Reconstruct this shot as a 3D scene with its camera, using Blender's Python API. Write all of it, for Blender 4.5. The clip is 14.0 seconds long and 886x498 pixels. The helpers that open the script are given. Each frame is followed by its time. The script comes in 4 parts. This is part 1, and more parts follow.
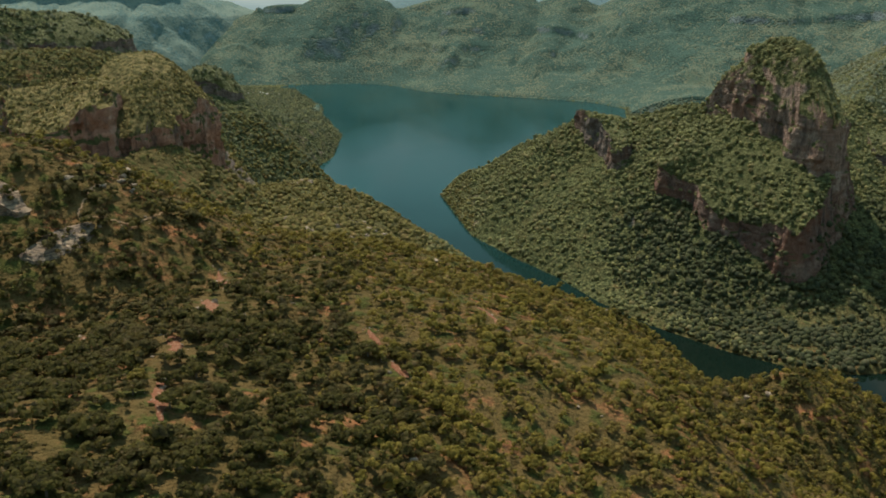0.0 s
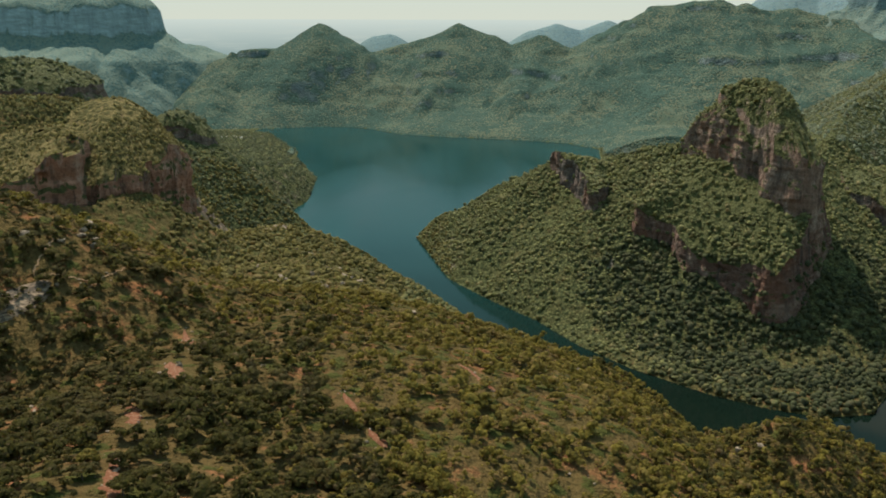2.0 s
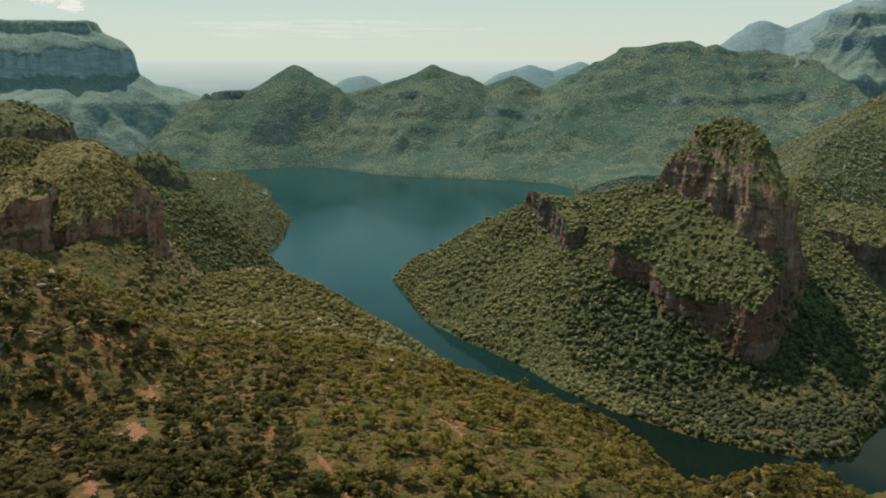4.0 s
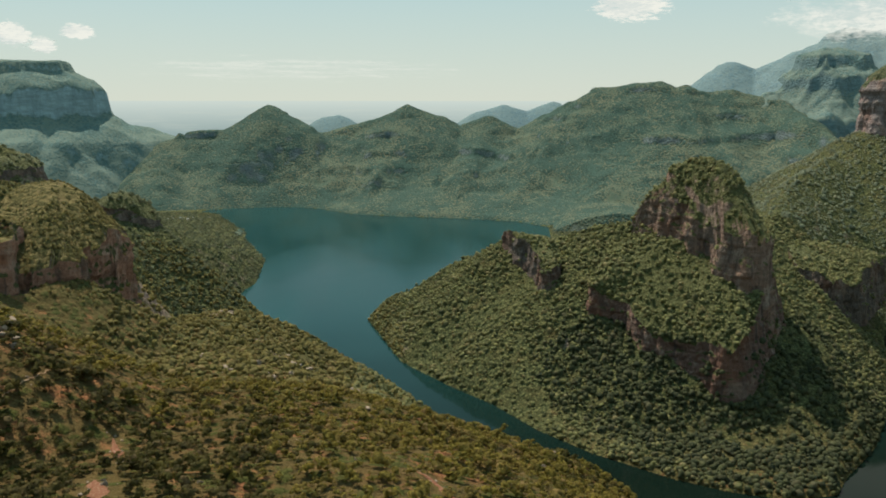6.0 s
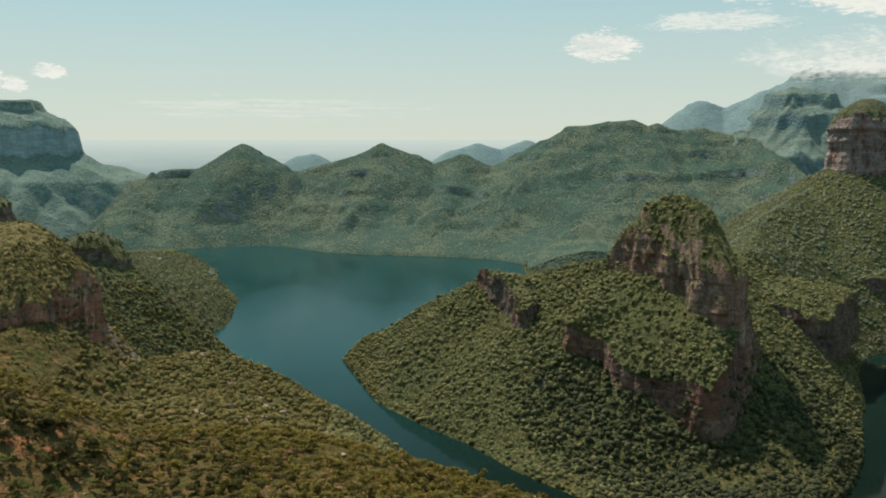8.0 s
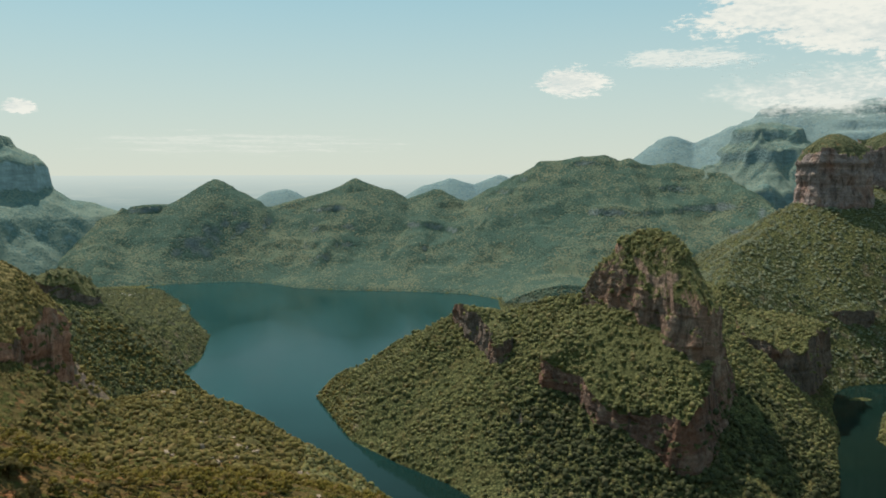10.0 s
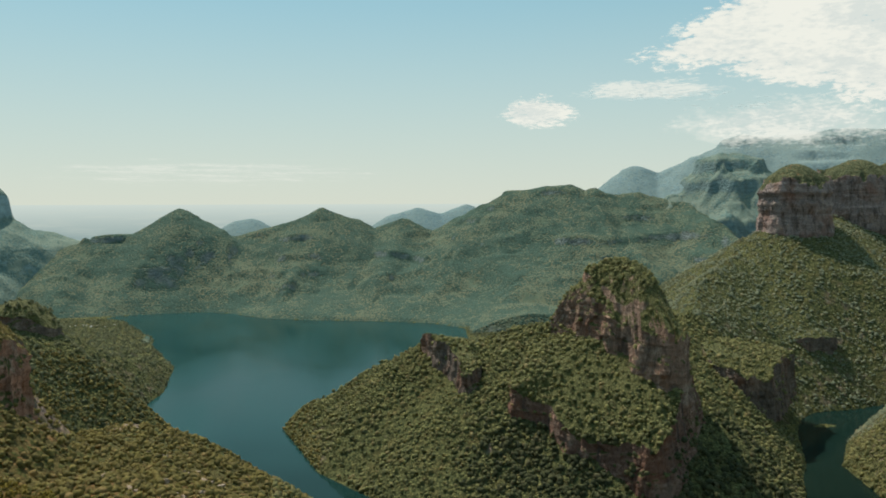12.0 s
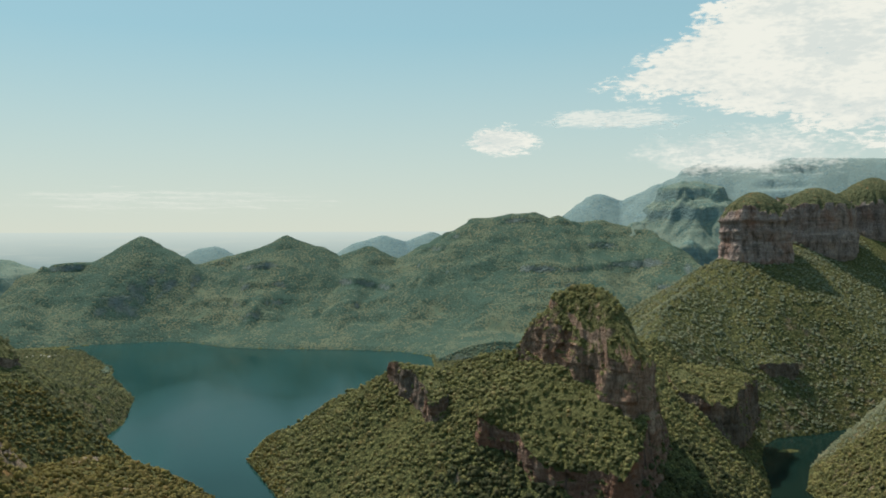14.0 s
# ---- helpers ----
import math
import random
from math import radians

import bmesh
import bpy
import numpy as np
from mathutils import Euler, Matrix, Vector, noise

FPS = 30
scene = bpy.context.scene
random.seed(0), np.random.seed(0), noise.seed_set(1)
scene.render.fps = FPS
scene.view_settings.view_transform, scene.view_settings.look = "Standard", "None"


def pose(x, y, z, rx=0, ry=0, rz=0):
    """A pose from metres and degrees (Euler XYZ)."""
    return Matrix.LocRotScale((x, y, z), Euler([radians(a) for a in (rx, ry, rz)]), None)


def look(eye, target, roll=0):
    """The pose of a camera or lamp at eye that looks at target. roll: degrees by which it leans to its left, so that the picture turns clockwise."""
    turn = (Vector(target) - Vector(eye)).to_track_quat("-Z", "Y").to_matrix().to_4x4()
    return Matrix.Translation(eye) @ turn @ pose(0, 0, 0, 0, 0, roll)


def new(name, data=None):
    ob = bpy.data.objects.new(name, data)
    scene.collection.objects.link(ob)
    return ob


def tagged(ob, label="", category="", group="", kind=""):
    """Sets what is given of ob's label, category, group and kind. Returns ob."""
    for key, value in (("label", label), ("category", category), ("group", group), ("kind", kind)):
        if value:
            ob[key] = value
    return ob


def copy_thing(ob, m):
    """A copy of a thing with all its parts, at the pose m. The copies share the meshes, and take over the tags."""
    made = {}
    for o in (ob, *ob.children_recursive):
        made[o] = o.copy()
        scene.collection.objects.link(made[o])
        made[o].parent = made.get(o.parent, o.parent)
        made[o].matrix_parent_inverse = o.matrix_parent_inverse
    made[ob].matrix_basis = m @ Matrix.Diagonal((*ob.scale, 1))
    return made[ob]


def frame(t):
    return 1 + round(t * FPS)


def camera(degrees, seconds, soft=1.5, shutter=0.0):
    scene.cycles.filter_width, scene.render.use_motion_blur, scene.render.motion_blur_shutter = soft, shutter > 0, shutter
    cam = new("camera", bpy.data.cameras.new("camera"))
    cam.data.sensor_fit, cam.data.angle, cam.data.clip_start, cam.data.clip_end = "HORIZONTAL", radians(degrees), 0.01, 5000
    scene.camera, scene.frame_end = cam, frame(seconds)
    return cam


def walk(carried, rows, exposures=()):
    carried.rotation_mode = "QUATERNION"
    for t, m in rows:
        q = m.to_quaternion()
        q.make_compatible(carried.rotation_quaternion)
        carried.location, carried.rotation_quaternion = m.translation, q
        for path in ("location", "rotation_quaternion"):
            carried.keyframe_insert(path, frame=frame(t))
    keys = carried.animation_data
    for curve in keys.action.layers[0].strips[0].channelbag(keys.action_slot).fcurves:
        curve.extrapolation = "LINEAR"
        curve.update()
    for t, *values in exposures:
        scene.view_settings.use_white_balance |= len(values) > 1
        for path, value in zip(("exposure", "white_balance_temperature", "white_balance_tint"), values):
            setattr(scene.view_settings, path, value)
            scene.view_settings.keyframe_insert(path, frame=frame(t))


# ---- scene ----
cam = camera(54.0, 14.0, 1.8)
PATH = [  # seconds, eye, yaw, pitch, roll
    (0, 0.00, 0.00, 462.21, -0.000, -17.434, 0.430),
    (0.5, -0.26, 5.56, 462.26, -0.396, -16.737, 0.330),
    (1, -0.53, 10.91, 462.30, -0.779, -16.079, 0.230),
    (1.5, -0.81, 15.91, 462.30, -1.210, -15.400, 0.167),
    (2, -1.08, 20.56, 462.29, -1.619, -14.761, 0.126),
    (2.5, -1.35, 24.93, 462.26, -2.048, -14.084, 0.074),
    (3, -1.61, 29.10, 462.22, -2.440, -13.463, 0.021),
    (5.5, -2.39, 45.78, 462.40, -4.546, -10.251, 0.038),
    (6, -2.47, 48.52, 462.42, -4.944, -9.644, 0.026),
    (6.5, -2.56, 51.16, 462.44, -5.379, -8.976, 0.004),
    (7, -2.65, 53.66, 462.44, -5.797, -8.333, -0.019),
    (7.5, -2.76, 56.02, 462.41, -6.202, -7.765, -0.051),
    (8, -2.88, 58.27, 462.37, -6.633, -7.152, -0.074),
    (10.5, -4.82, 65.70, 461.90, -8.909, -4.359, -0.160),
    (11, -5.43, 66.54, 461.79, -9.471, -3.879, -0.151),
    (11.5, -6.06, 67.34, 461.68, -10.022, -3.432, -0.175),
    (12, -6.71, 68.12, 461.58, -10.608, -2.945, -0.177),
    (12.5, -7.37, 68.89, 461.50, -11.164, -2.491, -0.209),
    (13, -8.04, 69.66, 461.42, -11.755, -2.046, -0.189),
    (13.5, -8.71, 70.46, 461.35, -12.318, -1.603, -0.180),
    (14, -9.38, 71.26, 461.29, -12.939, -1.130, -0.204),
]
walk(cam, [(t, pose(x, y, z, 90 + pitch, 0, yaw) @ pose(0, 0, 0, 0, 0, roll)) for t, x, y, z, yaw, pitch, roll in PATH])

# ---- daylight ----
SUN_SIDE, SUN_UP = -26.0, 58.0  # degrees from straight ahead (left is minus) and above the horizon
world = bpy.data.worlds.new("sky")
scene.world = world
world.use_nodes = True
wn = world.node_tree
sky = wn.nodes.new("ShaderNodeTexSky")
sky.sky_type, sky.sun_disc = "NISHITA", False
sky.sun_elevation, sky.sun_rotation = radians(SUN_UP), radians(SUN_SIDE)
sky.altitude, sky.air_density, sky.dust_density, sky.ozone_density = 900, 1.0, 2.0, 1.5
haze = wn.nodes.new("ShaderNodeMix")  # pale haze low over the horizon all round
haze.data_type = "RGBA"
up = wn.nodes.new("ShaderNodeSeparateXYZ")
fade = wn.nodes.new("ShaderNodeMapRange")
fade.interpolation_type = "SMOOTHSTEP"
for k, v in ((1, 0.0), (2, 0.40), (3, 0.95), (4, 0.55)):
    fade.inputs[k].default_value = v
coords = wn.nodes.new("ShaderNodeTexCoord")
wn.links.new(coords.outputs["Generated"], up.inputs[0])
wn.links.new(up.outputs[2], fade.inputs[0])
wn.links.new(fade.outputs[0], haze.inputs[0])
tint = wn.nodes.new("ShaderNodeMix")  # a greener blue than clean air gives
tint.data_type, tint.blend_type = "RGBA", "MULTIPLY"
tint.inputs[0].default_value = 1.0
tint.inputs[7].default_value = (0.72, 0.98, 0.97, 1)
wn.links.new(sky.outputs[0], tint.inputs[6])
wn.links.new(tint.outputs[2], haze.inputs[6])
warm = wn.nodes.new("ShaderNodeMix")  # creamy at the horizon, cool above
warm.data_type = "RGBA"
rise = wn.nodes.new("ShaderNodeMapRange")
rise.inputs[2].default_value = 0.22
wn.links.new(up.outputs[2], rise.inputs[0])
wn.links.new(rise.outputs[0], warm.inputs[0])
warm.inputs[6].default_value, warm.inputs[7].default_value = (6.8, 7.2, 6.2, 1), (3.7, 6.1, 6.55, 1)
wn.links.new(warm.outputs[2], haze.inputs[7])
zenith_fill = wn.nodes.new("ShaderNodeMapRange")  # sky above the view brightened towards the zenith, added to fill the shadows
zenith_fill.interpolation_type = "SMOOTHSTEP"
for k, v in ((1, 0.30), (2, 1.0), (3, 1.0), (4, 1.65)):
    zenith_fill.inputs[k].default_value = v
wn.links.new(up.outputs[2], zenith_fill.inputs[0])
bright = wn.nodes.new("ShaderNodeVectorMath")
bright.operation = "SCALE"
wn.links.new(haze.outputs[2], bright.inputs[0])
wn.links.new(zenith_fill.outputs[0], bright.inputs["Scale"])
wn.links.new(bright.outputs[0], wn.nodes["Background"].inputs[0])
wn.nodes["Background"].inputs[1].default_value = 0.10
sun = new("sun", bpy.data.lights.new("sun", "SUN"))
sun.data.energy, sun.data.angle, sun.data.color = 5.5, radians(0.6), (1.0, 0.915, 0.77)
sun_dir = Vector((math.sin(radians(SUN_SIDE)) * math.cos(radians(SUN_UP)), math.cos(radians(SUN_SIDE)) * math.cos(radians(SUN_UP)), math.sin(radians(SUN_UP))))
sun.matrix_world = look(sun_dir * 3000, (0, 0, 0))


# ---- materials ----
class Nodes:
    """A short way to write node trees."""

    def __init__(self, name):
        self.mat = bpy.data.materials.new(name)
        self.mat.use_nodes = True
        self.t = self.mat.node_tree
        self.t.nodes.clear()
        self.geo = self.t.nodes.new("ShaderNodeNewGeometry")

    def add(self, kind, inputs=None):
        n = self.t.nodes.new(kind)
        for k, v in (inputs or {}).items():
            self.put(n.inputs[k], v)
        return n

    def put(self, socket, v):
        if isinstance(v, bpy.types.NodeSocket):
            self.t.links.new(v, socket)
        elif isinstance(v, tuple) and len(v) == 3 and socket.type == "RGBA":
            socket.default_value = (*v, 1)
        else:
            socket.default_value = v

    def noise(self, scale, detail=4.0, rough=0.55, where=None, distort=0.0):
        return self.add("ShaderNodeTexNoise", {"Vector": where or self.geo.outputs["Position"], "Scale": scale, "Detail": detail, "Roughness": rough, "Distortion": distort}).outputs[0]

    def cells(self, scale, where=None):
        return self.add("ShaderNodeTexVoronoi", {"Vector": where or self.geo.outputs["Position"], "Scale": scale}).outputs

    def stretch(self, x, y, z):
        return self.add("ShaderNodeMapping", {"Vector": self.geo.outputs["Position"], "Scale": (x, y, z)}).outputs[0]

    def ramp(self, v, low, high, a=0.0, b=1.0):
        return self.add("ShaderNodeMapRange", {0: v, 1: low, 2: high, 3: a, 4: b}).outputs[0]

    def math(self, op, a, b=0.0):
        n = self.t.nodes.new("ShaderNodeMath")
        n.operation = op
        self.put(n.inputs[0], a)
        self.put(n.inputs[1], b)
        return n.outputs[0]

    def mix(self, f, a, b):
        n = self.t.nodes.new("ShaderNodeMix")
        n.data_type = "RGBA"
        self.put(n.inputs[0], f)
        self.put(n.inputs[6], a)
        self.put(n.inputs[7], b)
        return n.outputs[2]

    def bump(self, v, strength, distance):
        return self.add("ShaderNodeBump", {"Height": v, "Strength": strength, "Distance": distance}).outputs[0]

    def up(self):
        return self.add("ShaderNodeSeparateXYZ", {0: self.geo.outputs["Normal"]}).outputs[2]

    def done(self, colour, rough=0.9, normal=None, spec=0.2, ior=1.5):
        b = self.add("ShaderNodeBsdfPrincipled", {"Base Color": colour, "Roughness": rough, "Specular IOR Level": spec, "IOR": ior})
        if normal:
            self.put(b.inputs["Normal"], normal)
        o = self.t.nodes.new("ShaderNodeOutputMaterial")
        self.t.links.new(b.outputs[0], o.inputs[0])
        return self.mat


SOIL, STRAW, LEAF, ROCK, PALE = (0.26, 0.110, 0.050), (0.112, 0.073, 0.028), (0.062, 0.062, 0.017), (0.26, 0.185, 0.145), (0.50, 0.36, 0.27)


def land_material(name, leaf=LEAF, straw=STRAW, soil=SOIL, cover=0.5, clump=0.10, rock_at=0.62, lush=False):
    """Ground under bush: soil and dry grass between green clumps, bare banded rock where it is steep."""
    m = Nodes(name)
    broad, mid, fine = m.noise(0.006, 5), m.noise(0.03, 5, 0.6), m.noise(clump * 3, 4, 0.65)
    spots = m.cells(clump)[0]
    grass = m.mix(m.ramp(mid, 0.35, 0.65), straw, tuple(0.72 * a + 0.28 * b for a, b in zip(straw, leaf)))
    grass = m.mix(m.ramp(m.noise(0.05, 6, 0.7), 0.55, 0.66), grass, soil)
    green = m.mix(m.ramp(fine, 0.3, 0.7), tuple(0.6 * c for c in leaf), tuple(1.35 * c for c in leaf))
    bush = m.math("ADD", m.math("MULTIPLY", spots, -1.0), m.math("ADD", m.math("MULTIPLY", fine, 0.9), m.math("MULTIPLY", broad, 0.8)))
    base = m.mix(m.ramp(bush, 0.42 - cover * 0.5, 0.55 - cover * 0.5), grass, green)
    if lush:  # the dry near spur gives way to denser, greener growth up the canyon
        shrubs = m.math("ADD", m.cells(0.21)[0], m.math("MULTIPLY", m.math("SUBTRACT", fine, 0.5), 0.9))
        growth = m.mix(m.ramp(shrubs, 0.12, 0.62), (0.150, 0.146, 0.060), (0.046, 0.052, 0.022))
        along = m.add("ShaderNodeSeparateXYZ", {0: m.geo.outputs["Position"]}).outputs[1]
        base = m.mix(m.math("MULTIPLY", m.ramp(along, 800, 1250), m.ramp(mid, 0.25, 0.55, 0.65, 1.0)), base, growth)
    bands = m.noise(0.09, 5, 0.6, m.stretch(0.35, 0.35, 2.2))
    rock = m.mix(m.ramp(bands, 0.35, 0.7), tuple(0.6 * c for c in ROCK), ROCK)
    rock = m.mix(m.ramp(m.noise(0.12, 4), 0.58, 0.75), rock, PALE)
    steep = m.math("ADD", m.up(), m.math("MULTIPLY", m.math("SUBTRACT", m.noise(0.04, 5, 0.65), 0.5), 0.5))
    base = m.mix(m.ramp(steep, rock_at - 0.06, rock_at + 0.06), rock, base)
    bump = m.bump(m.math("ADD", bush, m.math("MULTIPLY", bands, 0.5)), 1.0, 5.0)
    return m.done(base, 0.95, bump, 0.04)


def rock_material(name, base=ROCK, green_at=0.48, bedded=0.7, pale=0.85):
    """Weathered quartzite: dark stains running down, level beds, pale broken faces, bush wherever it lies flat."""
    m = Nodes(name)
    stains = m.noise(0.06, 6, 0.7, m.stretch(1.0, 1.0, 0.25), 0.6)
    beds = m.noise(0.10, 5, 0.65, m.stretch(0.10, 0.10, 1.8))
    grain = m.noise(0.25, 6, 0.75)
    joints = m.add("ShaderNodeTexVoronoi", {"Vector": m.stretch(1.0, 1.0, 0.55), "Scale": 0.13}).outputs[0]
    col = m.mix(m.ramp(grain, 0.3, 0.7), tuple(0.55 * c for c in base), tuple(1.25 * c for c in base))
    col = m.mix(m.ramp(beds, 0.48, 0.72, 0.0, bedded), col, tuple(1.5 * c for c in base))
    col = m.mix(m.ramp(m.noise(0.035, 6, 0.75), 0.52, 0.64, 0.0, pale), col, PALE)
    col = m.mix(m.ramp(m.noise(0.018, 4), 0.5, 0.68, 0.0, 0.55), col, (0.22, 0.085, 0.045))
    col = m.mix(m.ramp(stains, 0.50, 0.64, 0.0, 0.72), col, (0.050, 0.038, 0.032))
    fine = m.noise(0.35, 5, 0.7)
    green = m.mix(m.ramp(fine, 0.3, 0.7), (0.040, 0.045, 0.012), (0.115, 0.110, 0.032))
    lying = m.math("ADD", m.up(), m.math("MULTIPLY", m.math("SUBTRACT", m.noise(0.055, 6, 0.75), 0.5), 1.1))
    col = m.mix(m.ramp(lying, green_at - 0.08, green_at + 0.05), col, green)
    h = m.math("ADD", m.math("MULTIPLY", joints, 0.8), m.math("ADD", m.math("MULTIPLY", beds, 0.8), m.math("MULTIPLY", grain, 0.9)))
    return m.done(col, 0.92, m.bump(h, 1.0, 5.0), 0.3)


mat_ground = land_material("bush_ground", cover=-0.05, lush=True)


def range_material(name, tree, grass, dry, rock, crown=9.0, dense=0.5, rock_at=0.60, rough=0.9):
    """Mountain sides seen from afar: single trees over grass, drier on some spurs, with bedded rock where it is steep."""
    m = Nodes(name)
    broad, mid, fine = m.noise(0.0035, 4, 0.55), m.noise(0.014, 5, 0.6), m.noise(0.06, 4, 0.6)
    open_land = m.mix(m.ramp(m.math("ADD", mid, m.math("MULTIPLY", fine, 0.4)), 0.50, 0.76), grass, dry)
    open_land = m.mix(m.ramp(fine, 0.35, 0.65, 0.0, 0.5), open_land, tuple(0.72 * c for c in grass))
    spots = m.cells(1 / crown)[0]
    small = m.cells(2.1 / crown)[0]
    cover = m.math("ADD", m.math("MULTIPLY", m.math("SUBTRACT", mid, 0.5), 1.1), m.math("MULTIPLY", m.math("SUBTRACT", broad, 0.5), 0.8))
    wood = m.math("SUBTRACT", m.math("ADD", cover, dense), m.math("ADD", m.math("MULTIPLY", spots, 0.75), m.math("MULTIPLY", small, 0.35)))
    leaf = m.mix(m.ramp(m.noise(0.11, 3, 0.6), 0.35, 0.65), tuple(0.70 * c for c in tree), tuple(1.22 * c for c in tree))
    base = m.mix(m.ramp(wood, -0.06, 0.06), open_land, leaf)
    beds = m.noise(0.05, 5, 0.6, m.stretch(0.35, 0.35, 1.6), 0.4)
    stone = m.mix(m.ramp(beds, 0.35, 0.68), tuple(0.78 * c for c in rock), tuple(1.22 * c for c in rock))
    stone = m.mix(m.ramp(m.noise(0.03, 4, 0.65, m.stretch(1.0, 1.0, 0.2)), 0.46, 0.62, 0.0, 0.55), stone, tuple(0.62 * c for c in rock))
    steep = m.math("ADD", m.up(), m.math("MULTIPLY", m.math("SUBTRACT", m.noise(0.03, 5, 0.65), 0.5), 0.45))
    base = m.mix(m.ramp(steep, rock_at - 0.07, rock_at + 0.07), stone, base)
    relief = m.math("ADD", m.ramp(wood, -0.25, 0.3), m.math("MULTIPLY", beds, 0.4))
    return m.done(base, 0.95, m.bump(relief, rough, 5.0), 0.04)


# distance haze is mixed into these base colours, paler and bluer farther off
mat_range = range_material("range_bush_hazed", (0.050, 0.083, 0.065), (0.088, 0.122, 0.086), (0.158, 0.146, 0.090), (0.120, 0.145, 0.142), 10.0, 0.66, 0.60)
mat_mesa = range_material("mesa_bush_hazed", (0.098, 0.146, 0.130), (0.128, 0.172, 0.142), (0.170, 0.198, 0.155), (0.235, 0.305, 0.305), 14.0, 0.55, 0.45, 0.4)
mat_step = range_material("stepped_hill_bush_hazed", (0.090, 0.142, 0.132), (0.128, 0.175, 0.148), (0.16, 0.182, 0.145), (0.122, 0.172, 0.170), 12.0, 0.5, 0.5, 0.5)
mat_hills = range_material("hill_bush_hazed", (0.132, 0.192, 0.205), (0.150, 0.212, 0.218), (0.170, 0.220, 0.212), (0.185, 0.250, 0.262), 16.0, 0.5, 0.6, 0.3)
mat_rock = rock_material("weathered_cliff", (0.150, 0.108, 0.085), 0.48, 0.7, 0.35)
mat_red = rock_material("red_cliff", (0.170, 0.092, 0.066), 0.48, 0.6, 0.30)
mat_summit = rock_material("summit_rock", (0.270, 0.165, 0.118), 0.40, 0.7, 0.60)
mat_crown = rock_material("bushy_rock_crown", (0.235, 0.150, 0.108), 0.36, 0.7, 0.6)
mat_terrace = rock_material("bushy_terrace", (0.22, 0.130, 0.095), 0.20, 0.7, 0.4)
mat_grass = land_material("straw_grass_top", (0.102, 0.088, 0.034), (0.205, 0.156, 0.066), (0.20, 0.135, 0.07), 0.35, 0.14, 0.42)
mat_warm = rock_material("warm_red_cliff", (0.440, 0.225, 0.150), 0.30, 0.6, 0.6)


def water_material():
    """Deep teal water in the open lake, greener up the narrow channel with the slopes' dark reflection put into its
    colour, with wind lanes.
    """
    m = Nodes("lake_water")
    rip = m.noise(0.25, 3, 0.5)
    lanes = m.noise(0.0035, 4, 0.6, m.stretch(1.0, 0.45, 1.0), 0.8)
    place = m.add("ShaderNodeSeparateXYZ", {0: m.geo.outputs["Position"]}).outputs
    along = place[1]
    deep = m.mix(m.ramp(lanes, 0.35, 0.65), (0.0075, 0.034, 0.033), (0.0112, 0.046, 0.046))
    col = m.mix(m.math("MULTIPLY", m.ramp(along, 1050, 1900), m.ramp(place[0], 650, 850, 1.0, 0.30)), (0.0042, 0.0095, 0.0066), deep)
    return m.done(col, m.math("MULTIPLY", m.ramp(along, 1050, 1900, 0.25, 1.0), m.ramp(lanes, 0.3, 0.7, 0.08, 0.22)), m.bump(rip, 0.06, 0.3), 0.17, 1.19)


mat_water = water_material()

# ---- the shape of the land ----
def lattice(n, seed):
    return np.random.RandomState(seed).rand(n, n)


LATTICE = [lattice(256, k) for k in range(8)]


def value_noise(x, y, size, k=0):
    """Smooth noise, -1 to 1, with features of that size in metres."""
    g = LATTICE[k % 8]
    u, v = x / size + 37.3 * k + 1000, y / size + 11.7 * k + 1000
    i, j = np.floor(u).astype(int), np.floor(v).astype(int)
    a, b = u - i, v - j
    a, b = a * a * (3 - 2 * a), b * b * (3 - 2 * b)
    i0, i1, j0, j1 = i % 256, (i + 1) % 256, j % 256, (j + 1) % 256
    return 2 * ((g[i0, j0] * (1 - a) + g[i1, j0] * a) * (1 - b) + (g[i0, j1] * (1 - a) + g[i1, j1] * a) * b) - 1


def fbm(x, y, size, octaves=4, k=0, gain=0.5):
    return sum(gain ** o * value_noise(x, y, size / 2 ** o, k + o) for o in range(octaves))


def ridge(x, y, nodes, near, far, width, soft=0.0):
    """A crest through nodes (x, y, z); the sides fall at the slope near, turning to the slope far past width. soft: the radius of the rounded top."""
    best = np.full(np.shape(x), -1e4)
    for (ax, ay, az), (bx, by, bz) in zip(nodes, nodes[1:]):
        dx, dy = bx - ax, by - ay
        s = np.clip(((x - ax) * dx + (y - ay) * dy) / (dx * dx + dy * dy), 0, 1)
        d = np.hypot(x - ax - s * dx, y - ay - s * dy)
        d = np.sqrt(d * d + soft * soft) - soft
        drop = far * d - (far - near) * width * (1 - np.exp(-d / width))
        best = np.maximum(best, az + s * (bz - az) - drop)
    return best


def ledge(h, level, high, w, strength):
    """Steepens the slope round a level into a rock band about high metres tall, with a bench above and below."""
    u = (h - level) / w
    return 0.5 * high * strength * np.tanh(u) * np.exp(-(u / 5) ** 2)


def blend(parts, k=10.0):
    top = np.maximum.reduce(parts)
    return top + k * np.log(sum(np.exp((p - top) / k) for p in parts))


def shoulder(x, y, nodes, slope, radius, most):
    """A broad spur: rounded flanks that steepen away from the crest, up to the slope most."""
    best = np.full(np.shape(x), -1e4)
    turn = (most - slope) * radius / 2
    for (ax, ay, az), (bx, by, bz) in zip(nodes, nodes[1:]):
        dx, dy = bx - ax, by - ay
        s = np.clip(((x - ax) * dx + (y - ay) * dy) / (dx * dx + dy * dy), 0, 1)
        d = np.hypot(x - ax - s * dx, y - ay - s * dy)
        drop = np.where(d < turn, slope * d + d * d / radius, slope * turn + turn * turn / radius + most * (d - turn))
        best = np.maximum(best, az + s * (bz - az) - drop)
    return best


